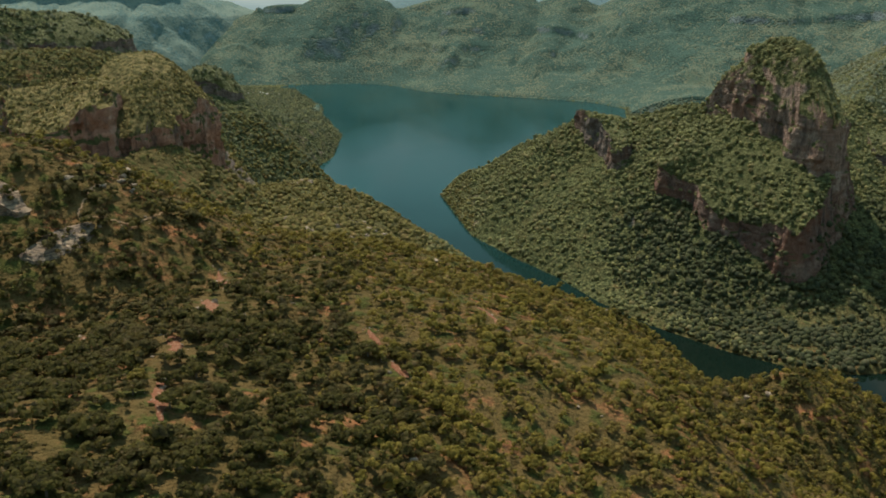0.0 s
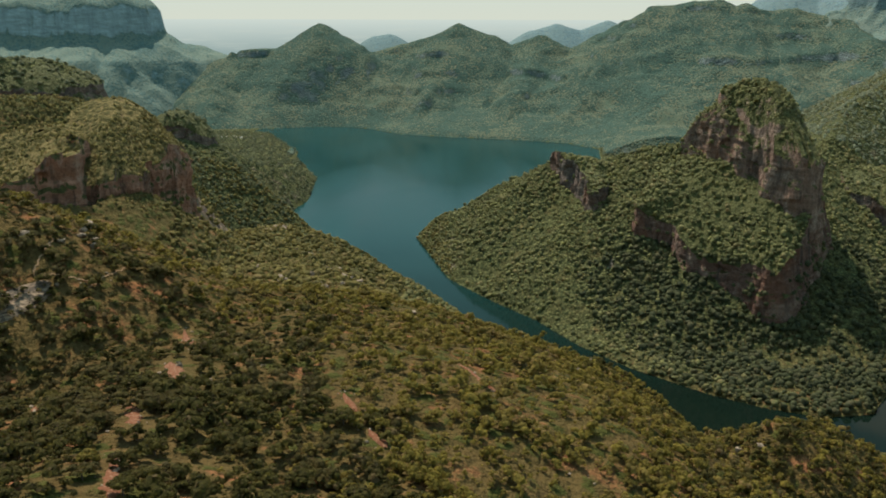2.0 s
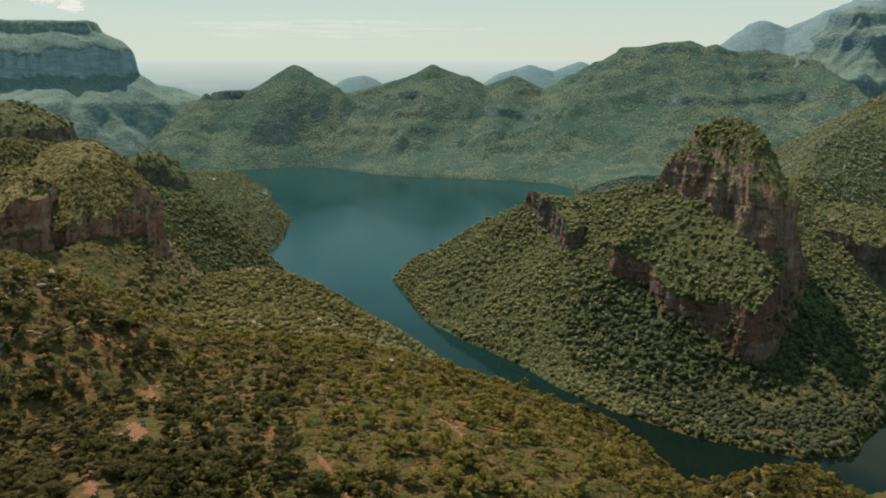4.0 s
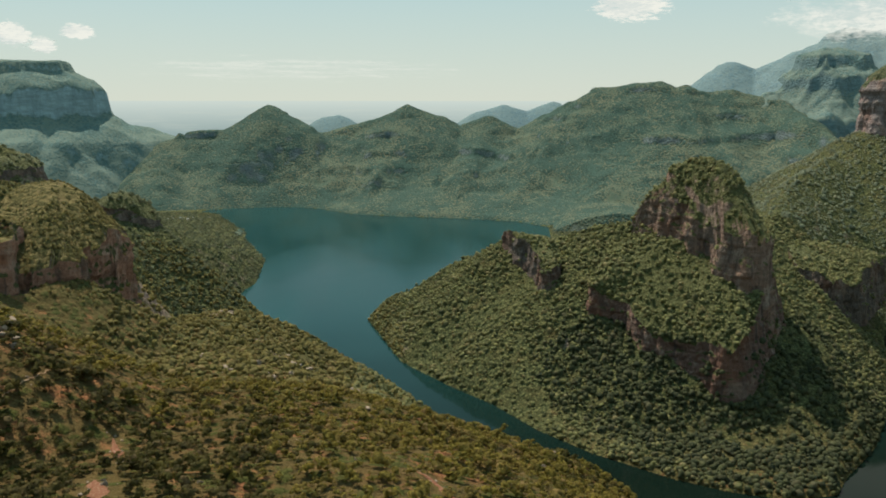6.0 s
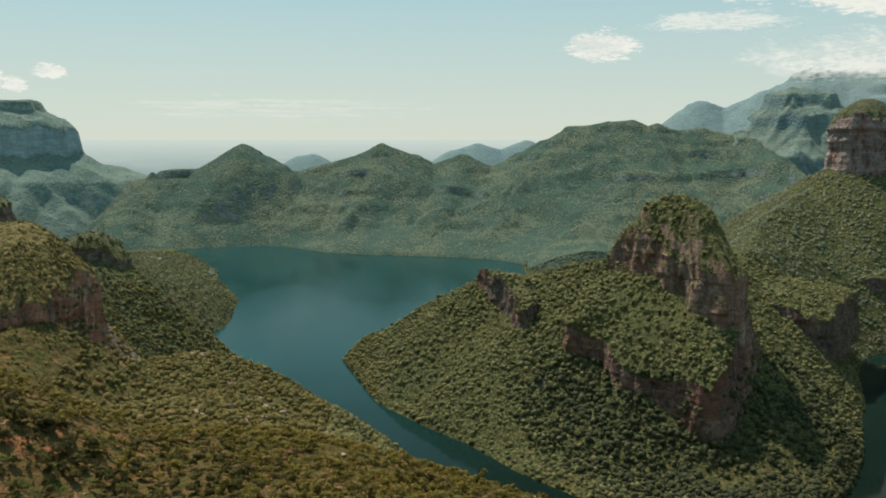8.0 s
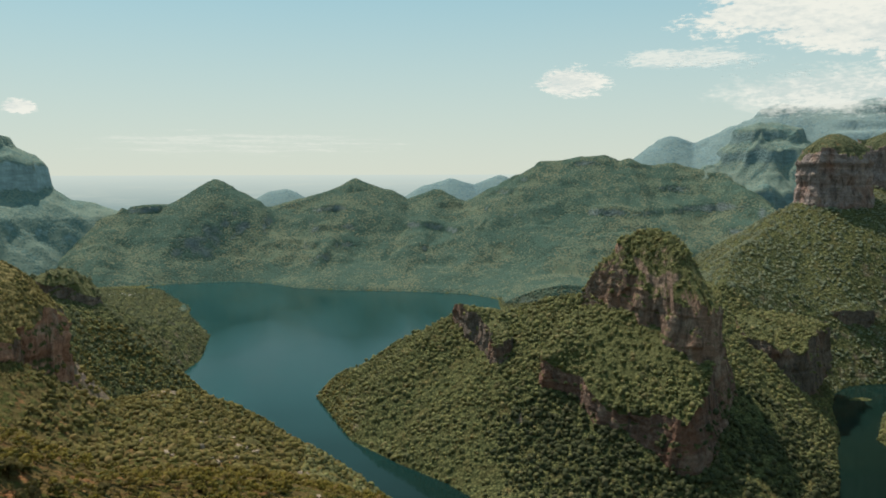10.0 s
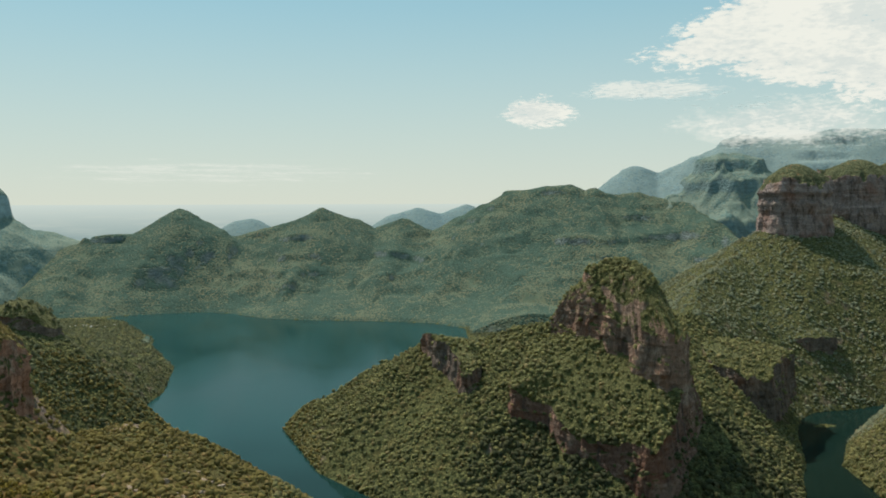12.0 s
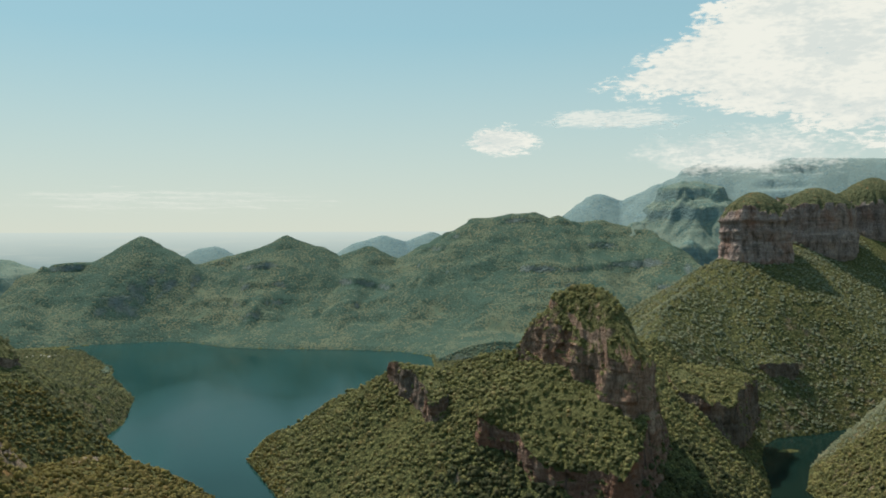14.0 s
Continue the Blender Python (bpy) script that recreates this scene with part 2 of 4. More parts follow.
WEST_SHORE = [(-723, 3820), (-632, 3698), (-440, 3180), (-428, 3044), (-309, 2622), (-295, 2280), (-320, 2140), (-215, 1870), (-140, 1620), (-60, 1480),
              (60, 1290), (170, 1130), (250, 1000), (310, 890), (400, 880), (520, 850), (640, 870), (800, 1000), (900, 1200), (961, 1418), (1058, 1545), (1212, 1690), (1420, 1765)]
PENINSULA_SHORE = [(1420, 1800), (1354, 1820), (1242, 1789), (1146, 1785), (1071, 1724), (1000, 1620), (898, 1433), (861, 1386), (753, 1210), (678, 1111), (586, 1021), (548, 975), (483, 970),
                   (425, 996), (369, 1039), (289, 1126), (233, 1214), (186, 1324), (123, 1425), (54, 1558), (-6, 1871), (20, 1955), (110, 2010), (240, 2065), (400, 2250), (540, 2600), (620, 2950)]
FAR_SHORE = [(668, 3214), (568, 3379), (357, 3482), (134, 3555), (-68, 3646), (-223, 3853), (-351, 3926), (-591, 3887)]
LAKE = WEST_SHORE + PENINSULA_SHORE + FAR_SHORE


def shore(x, y):
    """Metres from the lake's edge: plus on land, minus in the water."""
    best, inside = np.full(np.shape(x), 1e9), np.zeros(np.shape(x), bool)
    for (ax, ay), (bx, by) in zip(LAKE, LAKE[1:] + LAKE[:1]):
        dx, dy = bx - ax, by - ay
        s = np.clip(((x - ax) * dx + (y - ay) * dy) / (dx * dx + dy * dy), 0, 1)
        best = np.minimum(best, np.hypot(x - ax - s * dx, y - ay - s * dy))
        if ay != by:
            inside ^= ((ay > y) != (by > y)) & (x < ax + (y - ay) * dx / dy)
    return np.where(inside, -best, best)


SPUR = [(-240, -400, 400), (-160, 60, 365), (-62, 330, 334), (-68, 500, 301), (-92, 620, 261), (-112, 720, 234), (-190, 915, 213), (-222, 1240, 166), (-250, 1500, 95)]
BROW = [(80, 570, 250), (122, 600, 229), (150, 630, 200)]
KNOLL = [(226, 510, 222), (264, 545, 206)]
LEFT_CREST = [(-700, 300, 470), (-420, 400, 425), (-235, 450, 382), (-175, 470, 350), (-140, 510, 322)]
TALUS = [(-460, 450, 395), (-430, 700, 322), (-400, 880, 290), (-350, 1000, 250)]
RED_PLATEAU = [(-1500, 600, 540), (-900, 850, 440), (-580, 1060, 374), (-432, 1138, 366)]
MID_DOME = [(-1800, 1300, 580), (-1000, 1560, 420), (-690, 1720, 384)]
DARK_HILL = [(-1500, 1900, 420), (-660, 1960, 268), (-520, 2050, 232), (-430, 2250, 110), (-355, 2550, 35)]
PENINSULA = [(-6, 1900, 8), (70, 1865, 62), (180, 1800, 137), (262, 1715, 190), (350, 1650, 205), (450, 1540, 250), (540, 1440, 240), (640, 1470, 190), (790, 1700, 200), (1000, 2050, 270), (1300, 2300, 345)]
BUSH_TONGUE = [(-470, 925, 262), (-405, 905, 262), (-362, 930, 270), (-338, 965, 279), (-322, 1005, 276)]
SHELF_FOOT = [(815, 1515, 146), (850, 1508, 136), (895, 1530, 120), (940, 1555, 108), (1035, 1655, 102), (1075, 1720, 98)]
SADDLE = [(790, 1700, 190), (925, 1750, 152), (985, 1700, 118)]
ROUND_TOPS = [(1300, 2300, 365), (1375, 2312, 408), (1450, 2330, 425), (1720, 2450, 425), (2050, 2550, 470), (3000, 2700, 560)]
EAST_BANK = [(700, 500, 230), (1150, 1150, 260), (1500, 1500, 330), (2600, 1900, 480)]


CLIFF_FOOT = [(375, 1310, 0), (405, 1268, 0), (470, 1190, 0), (512, 1160, 0), (575, 1200, 0), (620, 1262, 0), (655, 1330, 0)]


def land(x, y):
    """The height of the ground above the lake."""
    parts = [
        shoulder(x, y, SPUR, 0.10, 750, 1.0), ridge(x, y, KNOLL, 0.30, 0.95, 40), ridge(x, y, BROW, 0.5, 0.95, 25), ridge(x, y, LEFT_CREST, 0.35, 0.65, 60),
        ridge(x, y, TALUS, 0.25, 0.6, 60), ridge(x, y, BUSH_TONGUE, 0.45, 0.85, 30), ridge(x, y, RED_PLATEAU, 0.18, 1.5, 65), ridge(x, y, MID_DOME, 0.1, 1.6, 60), ridge(x, y, DARK_HILL, 0.3, 0.75, 70),
        ridge(x, y, PENINSULA, 0.58, 0.75, 50), ridge(x, y, SADDLE, 0.3, 0.8, 40), ridge(x, y, SHELF_FOOT, 0.6, 0.9, 25), ridge(x, y, ROUND_TOPS, 0.4, 0.66, 60), ridge(x, y, EAST_BANK, 0.2, 0.7, 100),
        np.full(np.shape(x), 4.0)]
    h = blend(parts, 6)
    h = h - 9 * np.exp(-(ridge(x, y, CLIFF_FOOT, 1, 1, 1) / 52) ** 2)  # the hollow below the red cliff
    s = shore(x, y)
    rough = np.clip(s / 80, 0, 1)
    h = h + rough * (7 * fbm(x, y, 150, 4, 1) + 2.0 * fbm(x, y, 28, 3, 4))
    bank = np.where(s > 0, np.minimum(s * 0.5, 3 + s * 0.05), np.maximum(s * 0.6, -30))
    return np.where(s > 0, np.maximum(np.minimum(h, 0.3 + 1.05 * s), bank), bank)


def sheet(name, xs, ys, height, material):
    """A piece of land over a grid of lines, as one mesh."""
    gx, gy = np.meshgrid(xs, ys)
    gz = height(gx, gy)
    nx, ny = len(xs), len(ys)
    co = np.stack([gx, gy, gz], -1).reshape(-1, 3)
    i = (np.arange(ny - 1)[:, None] * nx + np.arange(nx - 1)[None]).ravel()
    return mesh_of(name, co, np.stack([i, i + 1, i + 1 + nx, i + nx], 1), material)


def mesh_of(name, co, faces, material, smooth=True):
    me = bpy.data.meshes.new(name)
    n, k = faces.shape
    me.vertices.add(len(co))
    me.vertices.foreach_set("co", np.asarray(co, np.float32).ravel())
    me.loops.add(n * k)
    me.loops.foreach_set("vertex_index", faces.astype(np.int32).ravel())
    me.polygons.add(n)
    me.polygons.foreach_set("loop_start", np.arange(0, n * k, k, dtype=np.int32))
    if smooth:
        me.polygons.foreach_set("use_smooth", np.ones(n, bool))
    me.update(calc_edges=True)
    me.materials.append(material)
    return new(name, me)


def lines(dense_from, dense_to, step, low, high, grow=1.06, most=60.0):
    mid = list(np.arange(dense_from, dense_to + 0.1, step))
    v, d = mid[-1], step
    while v < high:
        d = min(d * grow, most)
        v += d
        mid.append(v)
    v, d = mid[0], step
    while v > low:
        d = min(d * grow, most)
        v -= d
        mid.insert(0, v)
    return np.array(mid)


ground = sheet("ground", lines(-450, 800, 7.0, -4800, 4800, 1.05, 110), lines(120, 1700, 7.0, -1500, 4950, 1.03, 80), land, mat_ground)
tagged(ground, "dry bush-covered canyon slopes of brown soil and grass", "ground", kind="structure")

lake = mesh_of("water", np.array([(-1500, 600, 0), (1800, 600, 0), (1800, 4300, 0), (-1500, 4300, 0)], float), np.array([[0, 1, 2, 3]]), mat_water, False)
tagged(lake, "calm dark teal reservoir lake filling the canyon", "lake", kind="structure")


# ---- far mountains ----
def mountain(name, label, crest, near, far, width, material, step, margin, spurs=(), rough=10.0, apron=0.0, kind="structure", bands=(), soft=30.0):
    """A range as a thing of its own: a rounded crest line with spurs, ribs, ravines and rock bands, sinking below the ground at its edges."""
    px, py = [c[0] for c in crest], [c[1] for c in crest]
    xs, ys = np.arange(min(px) - margin, max(px) + margin, step), np.arange(min(py) - margin, max(py) + margin * 0.4, step)

    def height(x, y):
        top = ridge(x, y, crest, near, far, width, soft)
        h = blend([top] + [ridge(x, y, *s, 12.0) for s in spurs], 8)
        bend = 60 * value_noise(x, y, 240, 3)
        ribs = np.abs(value_noise(x + bend, 0.30 * y, 150, 2)) + 0.5 * np.abs(value_noise(x - bend, 0.4 * y, 64, 5)) - 0.55
        away = -ridge(x, y, [(a, b, 0) for a, b, c in crest], 1, 1, 1)
        body = np.clip(h / 90, 0, 1) * np.clip((away - 25) / 260, 0.0, 1)
        h = h + rough * body * (2.6 * ribs + 1.3 * fbm(x, y, 190, 3, 1)) + np.clip(h / 60, 0, 1) * rough * (0.45 * np.abs(fbm(x, y, 60, 3, 5)) - 0.2)
        for k, (level, high) in enumerate(bands):
            h = h + ledge(h, level + 16 * fbm(x, y, 300, 2, 3 + k), high, 5.0, np.clip(0.15 + 1.5 * fbm(x, y, 210, 3, 6 + k), 0, 1))
        s = shore(x, y)
        low = (apron * np.minimum(s, 260) + 9 * (1 - np.exp(-np.maximum(s, 0) / 9)) + (7 * fbm(x, y, 130, 4, 2) + 14 * np.maximum(fbm(x, y, 260, 2, 4), 0)) * np.clip(s / 90, 0, 1) if apron else -20.0)
        h = np.maximum(h, low + np.where((y < 3060) | (x < -470), -400.0, 0.0))
        most = (0.62 + 0.12 * fbm(x, y, 130, 3, 7)) * s + 0.5 * np.maximum(s - 150, 0) - 0.6
        return np.where(s > 25, -blend([-h, -most], np.clip(s / 12, 1, 14)), np.minimum(h, most))
    return tagged(sheet(name, xs, ys, height, material), label, "mountain", kind=kind)


def table_mountain(name, label, line, profile, material, step, margin, shelf=45.0, grit=4.0):
    """A stepped mountain of flat beds: profile gives the height over the distance from its spine, broken into buttresses and bays."""
    px, py = [c[0] for c in line], [c[1] for c in line]
    xs, ys = np.arange(min(px) - margin, max(px) + margin, step), np.arange(min(py) - margin, min(max(py) + 0.5 * margin, 4890), step)

    def height(x, y):
        d = np.full(np.shape(x), 1e9)
        for (ax, ay), (bx, by) in zip(line, line[1:]):
            dx, dy = bx - ax, by - ay
            s = np.clip(((x - ax) * dx + (y - ay) * dy) / (dx * dx + dy * dy), 0, 1)
            d = np.minimum(d, np.hypot(x - ax - s * dx, y - ay - s * dy))
        bays = np.abs(value_noise(x, y, 230, 2)) + 0.45 * np.abs(value_noise(x, y, 90, 4)) + 0.2 * np.abs(value_noise(x, y, 40, 6)) - 0.62
        d = d * (1 + 0.75 * np.clip((line[-1][1] - 40 - y) / 350, 0, 1) * np.clip((x - line[-1][0]) / 700, 0, 1))
        d = np.maximum(d + shelf * bays * np.clip(d / 120, 0.15, 1.4), 0)
        h = np.interp(d, [p[0] for p in profile], [p[1] for p in profile])
        h = h + grit * fbm(x, y, 60, 3, 1) + 0.05 * d * (np.abs(value_noise(x, 0.4 * y, 120, 5)) - 0.4)
        return np.minimum(h, 1.2 * shore(x, y) - 0.6)
    return tagged(sheet(name, xs, ys, height, material), label, "mountain", kind="structure")


RANGE = [(-1362, 4333, 89), (-1118, 4409, 212), (-940, 4464, 287), (-815, 4464, 319), (-701, 4518, 317), (-556, 4518, 400), (-488, 4518, 442), (-403, 4518, 394), (-286, 4573, 291), (-142, 4573, 324), (62, 4573, 382), (202, 4573, 442), (377, 4518, 386), (464, 4518, 340), (611, 4464, 391), (763, 4464, 322), (910, 4409, 406), (1013, 4355, 462), (1139, 4300, 525), (1264, 4246, 544), (1401, 4191, 559), (1440, 4137, 510), (1507, 4137, 537), (1607, 4137, 505), (1709, 4082, 518), (1919, 3973, 460), (2289, 3810, 394)]
SPURS = [([(-488, 4518, 425), (-380, 4200, 180), (-330, 4000, 50)], 0.5, 0.62, 40), ([(202, 4573, 425), (60, 4050, 150), (-30, 3760, 30)], 0.5, 0.62, 40), ([(611, 4464, 375), (430, 3900, 130), (350, 3620, 30)], 0.5, 0.62, 40),
         ([(1013, 4355, 440), (760, 3800, 150), (560, 3580, 60)], 0.4, 0.6, 40), ([(1308, 4246, 520), (1190, 3700, 215), (900, 3450, 90)], 0.4, 0.6, 40), ([(1607, 4137, 490), (1500, 3500, 235), (1250, 3150, 90)], 0.4, 0.6, 40),
         ([(1900, 3970, 460), (1850, 3300, 270)], 0.4, 0.6, 40), ([(-940, 4460, 290), (-920, 3900, 90)], 0.4, 0.55, 40), ([(1385, 3500, 232), (1100, 3560, 215), (962, 3760, 205)], 0.5, 0.6, 30)]
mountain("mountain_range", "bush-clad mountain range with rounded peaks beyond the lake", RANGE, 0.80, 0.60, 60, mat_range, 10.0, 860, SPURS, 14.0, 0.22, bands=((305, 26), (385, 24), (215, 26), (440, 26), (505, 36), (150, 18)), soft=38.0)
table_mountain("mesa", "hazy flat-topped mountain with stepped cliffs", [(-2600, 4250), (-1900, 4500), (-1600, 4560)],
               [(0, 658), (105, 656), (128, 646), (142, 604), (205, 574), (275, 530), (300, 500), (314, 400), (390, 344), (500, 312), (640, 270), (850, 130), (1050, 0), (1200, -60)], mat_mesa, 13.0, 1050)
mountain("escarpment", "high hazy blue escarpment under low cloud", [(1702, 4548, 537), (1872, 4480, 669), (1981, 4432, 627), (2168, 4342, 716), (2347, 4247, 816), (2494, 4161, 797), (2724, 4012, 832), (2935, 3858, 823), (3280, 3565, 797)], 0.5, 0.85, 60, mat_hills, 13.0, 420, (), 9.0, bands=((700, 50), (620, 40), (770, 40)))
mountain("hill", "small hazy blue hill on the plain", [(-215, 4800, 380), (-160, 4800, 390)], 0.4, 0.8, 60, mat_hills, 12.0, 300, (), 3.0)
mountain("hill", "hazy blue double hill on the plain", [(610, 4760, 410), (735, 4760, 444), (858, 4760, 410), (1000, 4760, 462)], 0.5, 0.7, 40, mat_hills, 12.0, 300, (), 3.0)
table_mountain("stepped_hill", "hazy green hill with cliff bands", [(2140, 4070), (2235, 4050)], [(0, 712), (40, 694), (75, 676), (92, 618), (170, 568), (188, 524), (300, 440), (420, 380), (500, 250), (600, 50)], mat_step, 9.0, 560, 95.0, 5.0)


# ---- clouds and the far plain ----
def sky_patch(name, label, az0, az1, el0, el1, far, material):
    """A piece of the distant sky or plain, curved round the canyon, with its own UV."""
    nx, ny = 48, 20
    az, el = np.meshgrid(np.radians(np.linspace(az0, az1, nx)), np.radians(np.linspace(el0, el1, ny)))
    co = np.stack([far * np.sin(az) * np.cos(el), 60 + far * np.cos(az) * np.cos(el), 462 + far * np.sin(el)], -1).reshape(-1, 3)
    i = (np.arange(ny - 1)[:, None] * nx + np.arange(nx - 1)[None]).ravel()
    faces = np.stack([i, i + 1, i + 1 + nx, i + nx], 1)
    ob = mesh_of(name, co, faces, material)
    u, v = np.meshgrid(np.linspace(0, 1, nx), np.linspace(0, 1, ny))
    uv = ob.data.uv_layers.new(name="UVMap")
    uv.data.foreach_set("uv", np.stack([u.ravel(), v.ravel()], 1)[faces.ravel()].astype(np.float32).ravel())
    ob.visible_shadow = False
    return tagged(ob, label, "cloud" if name == "cloud" else "distance", kind="structure")


def cloud_material(name, size, wide, cut, soft, most=1.0, wedge=False):
    """Cloud torn into small flakes at its edges, its sunlight put in as glow. wedge: widening from a tip, as the big
    sheet does.
    """
    m = Nodes(name)
    uv = m.add("ShaderNodeSeparateXYZ", {0: m.add("ShaderNodeTexCoord").outputs["UV"]}).outputs
    if wedge:
        low = m.math("ADD", m.math("MULTIPLY", uv[1], 18.0), m.math("SUBTRACT", m.math("MULTIPLY", uv[0], 9.6), 5.4))
        high = m.math("SUBTRACT", m.math("ADD", m.math("MULTIPLY", uv[0], 24.8), 3.7), m.math("MULTIPLY", uv[1], 18.0))
        edge = m.ramp(m.math("MINIMUM", low, high), -1.2, 3.0)
    else:
        off = [m.math("POWER", m.math("MULTIPLY", m.math("ABSOLUTE", m.math("SUBTRACT", uv[k], 0.5)), 2.0), 2.0) for k in (0, 1)]
        edge = m.ramp(m.math("SQRT", m.math("ADD", *off)), 0.30, 1.0, 1.0, 0.0)
    where = m.stretch(1.0, 1.0, wide)
    flakes = m.noise(11 / size, 5, 0.62, where, 0.3)
    shape = m.math("ADD", m.noise(1.6 / size, 3, 0.5, where), m.math("MULTIPLY", m.math("SUBTRACT", flakes, 0.5), 0.9))
    mask = m.ramp(m.math("ADD", shape, m.math("MULTIPLY", m.math("SUBTRACT", edge, 1.0), 0.75)), cut, cut + soft, 0.0, most)
    glow = m.add("ShaderNodeEmission", {"Color": m.mix(m.ramp(shape, 0.35, 0.6), (0.70, 0.75, 0.71), (0.86, 0.87, 0.79)), "Strength": 1.0})
    both = m.add("ShaderNodeMixShader", {0: mask, 1: m.t.nodes.new("ShaderNodeBsdfTransparent").outputs[0], 2: glow.outputs[0]})
    m.t.links.new(both.outputs[0], m.t.nodes.new("ShaderNodeOutputMaterial").inputs[0])
    return m.mat


def plain_material():
    """Flat bushveld on a glowing backdrop; haze is painted in, paler towards the horizon."""
    m = Nodes("hazy_plain")
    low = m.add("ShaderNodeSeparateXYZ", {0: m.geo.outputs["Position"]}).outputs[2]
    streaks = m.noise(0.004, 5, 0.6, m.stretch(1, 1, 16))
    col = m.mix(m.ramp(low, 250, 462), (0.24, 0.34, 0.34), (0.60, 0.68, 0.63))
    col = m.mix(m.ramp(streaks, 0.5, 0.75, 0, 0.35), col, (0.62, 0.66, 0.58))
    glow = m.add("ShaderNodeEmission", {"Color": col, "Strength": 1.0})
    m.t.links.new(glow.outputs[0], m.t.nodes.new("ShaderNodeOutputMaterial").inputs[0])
    return m.mat


mat_sheet = cloud_material("cloud_sheet", 700, 3.0, 0.02, 0.14, wedge=True)
mat_puff = cloud_material("cloud_puff", 340, 4.2, 0.07, 0.20)
mat_veil = cloud_material("cloud_veil", 420, 3.0, 0.06, 0.45, 0.85)
mat_wisp = cloud_material("cloud_wisp", 420, 5.0, 0.20, 0.30, 0.75)
mat_faint = cloud_material("cloud_faint", 500, 16.0, 0.34, 0.30, 0.40)
sky_patch("cloud", "broad white torn cloud sheet over the escarpment", 20, 60, 4, 22, 4930, mat_sheet)
sky_patch("cloud", "small flat white cloud", 12.9, 20.2, 4.5, 7.3, 4900, mat_puff)
sky_patch("cloud", "thin white cloud streak", 16.5, 31.0, 5.9, 8.4, 4915, mat_wisp)
sky_patch("cloud", "low white cloud lying on the escarpment", 22.5, 41.5, 2.9, 7.0, 4630, mat_veil)
sky_patch("cloud", "faint cloud streaks low over the plain", -24, 16, 0.5, 3.6, 4910, mat_faint)
sky_patch("cloud", "small white cumulus cloud", -22.6, -19.4, 2.7, 4.9, 4900, mat_puff)
sky_patch("cloud", "small round white cumulus cloud", -20.4, -18.2, 2.5, 3.9, 4903, mat_puff)
sky_patch("cloud", "small torn white cumulus cloud", -18.9, -16.0, 3.5, 4.7, 4905, mat_puff)
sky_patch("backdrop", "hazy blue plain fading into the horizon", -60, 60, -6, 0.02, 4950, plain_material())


# ---- cliffs ----
def blocks(a, z, wide, high, seed):
    """Jointed rock: one offset, -1 to 1, for each block of a broken wall."""
    j = np.floor(z / high + 0.8 * value_noise(a, z, wide * 4, seed)).astype(int)
    i = np.floor((a + 1.7 * wide * np.sin(j * 2.4)) / wide + 0.7 * value_noise(a + 99, z, wide * 3, seed + 1)).astype(int)
    return 2 * LATTICE[seed % 8][(i * 7 + 13 * seed) % 256, (j * 11 + 5) % 256] - 1


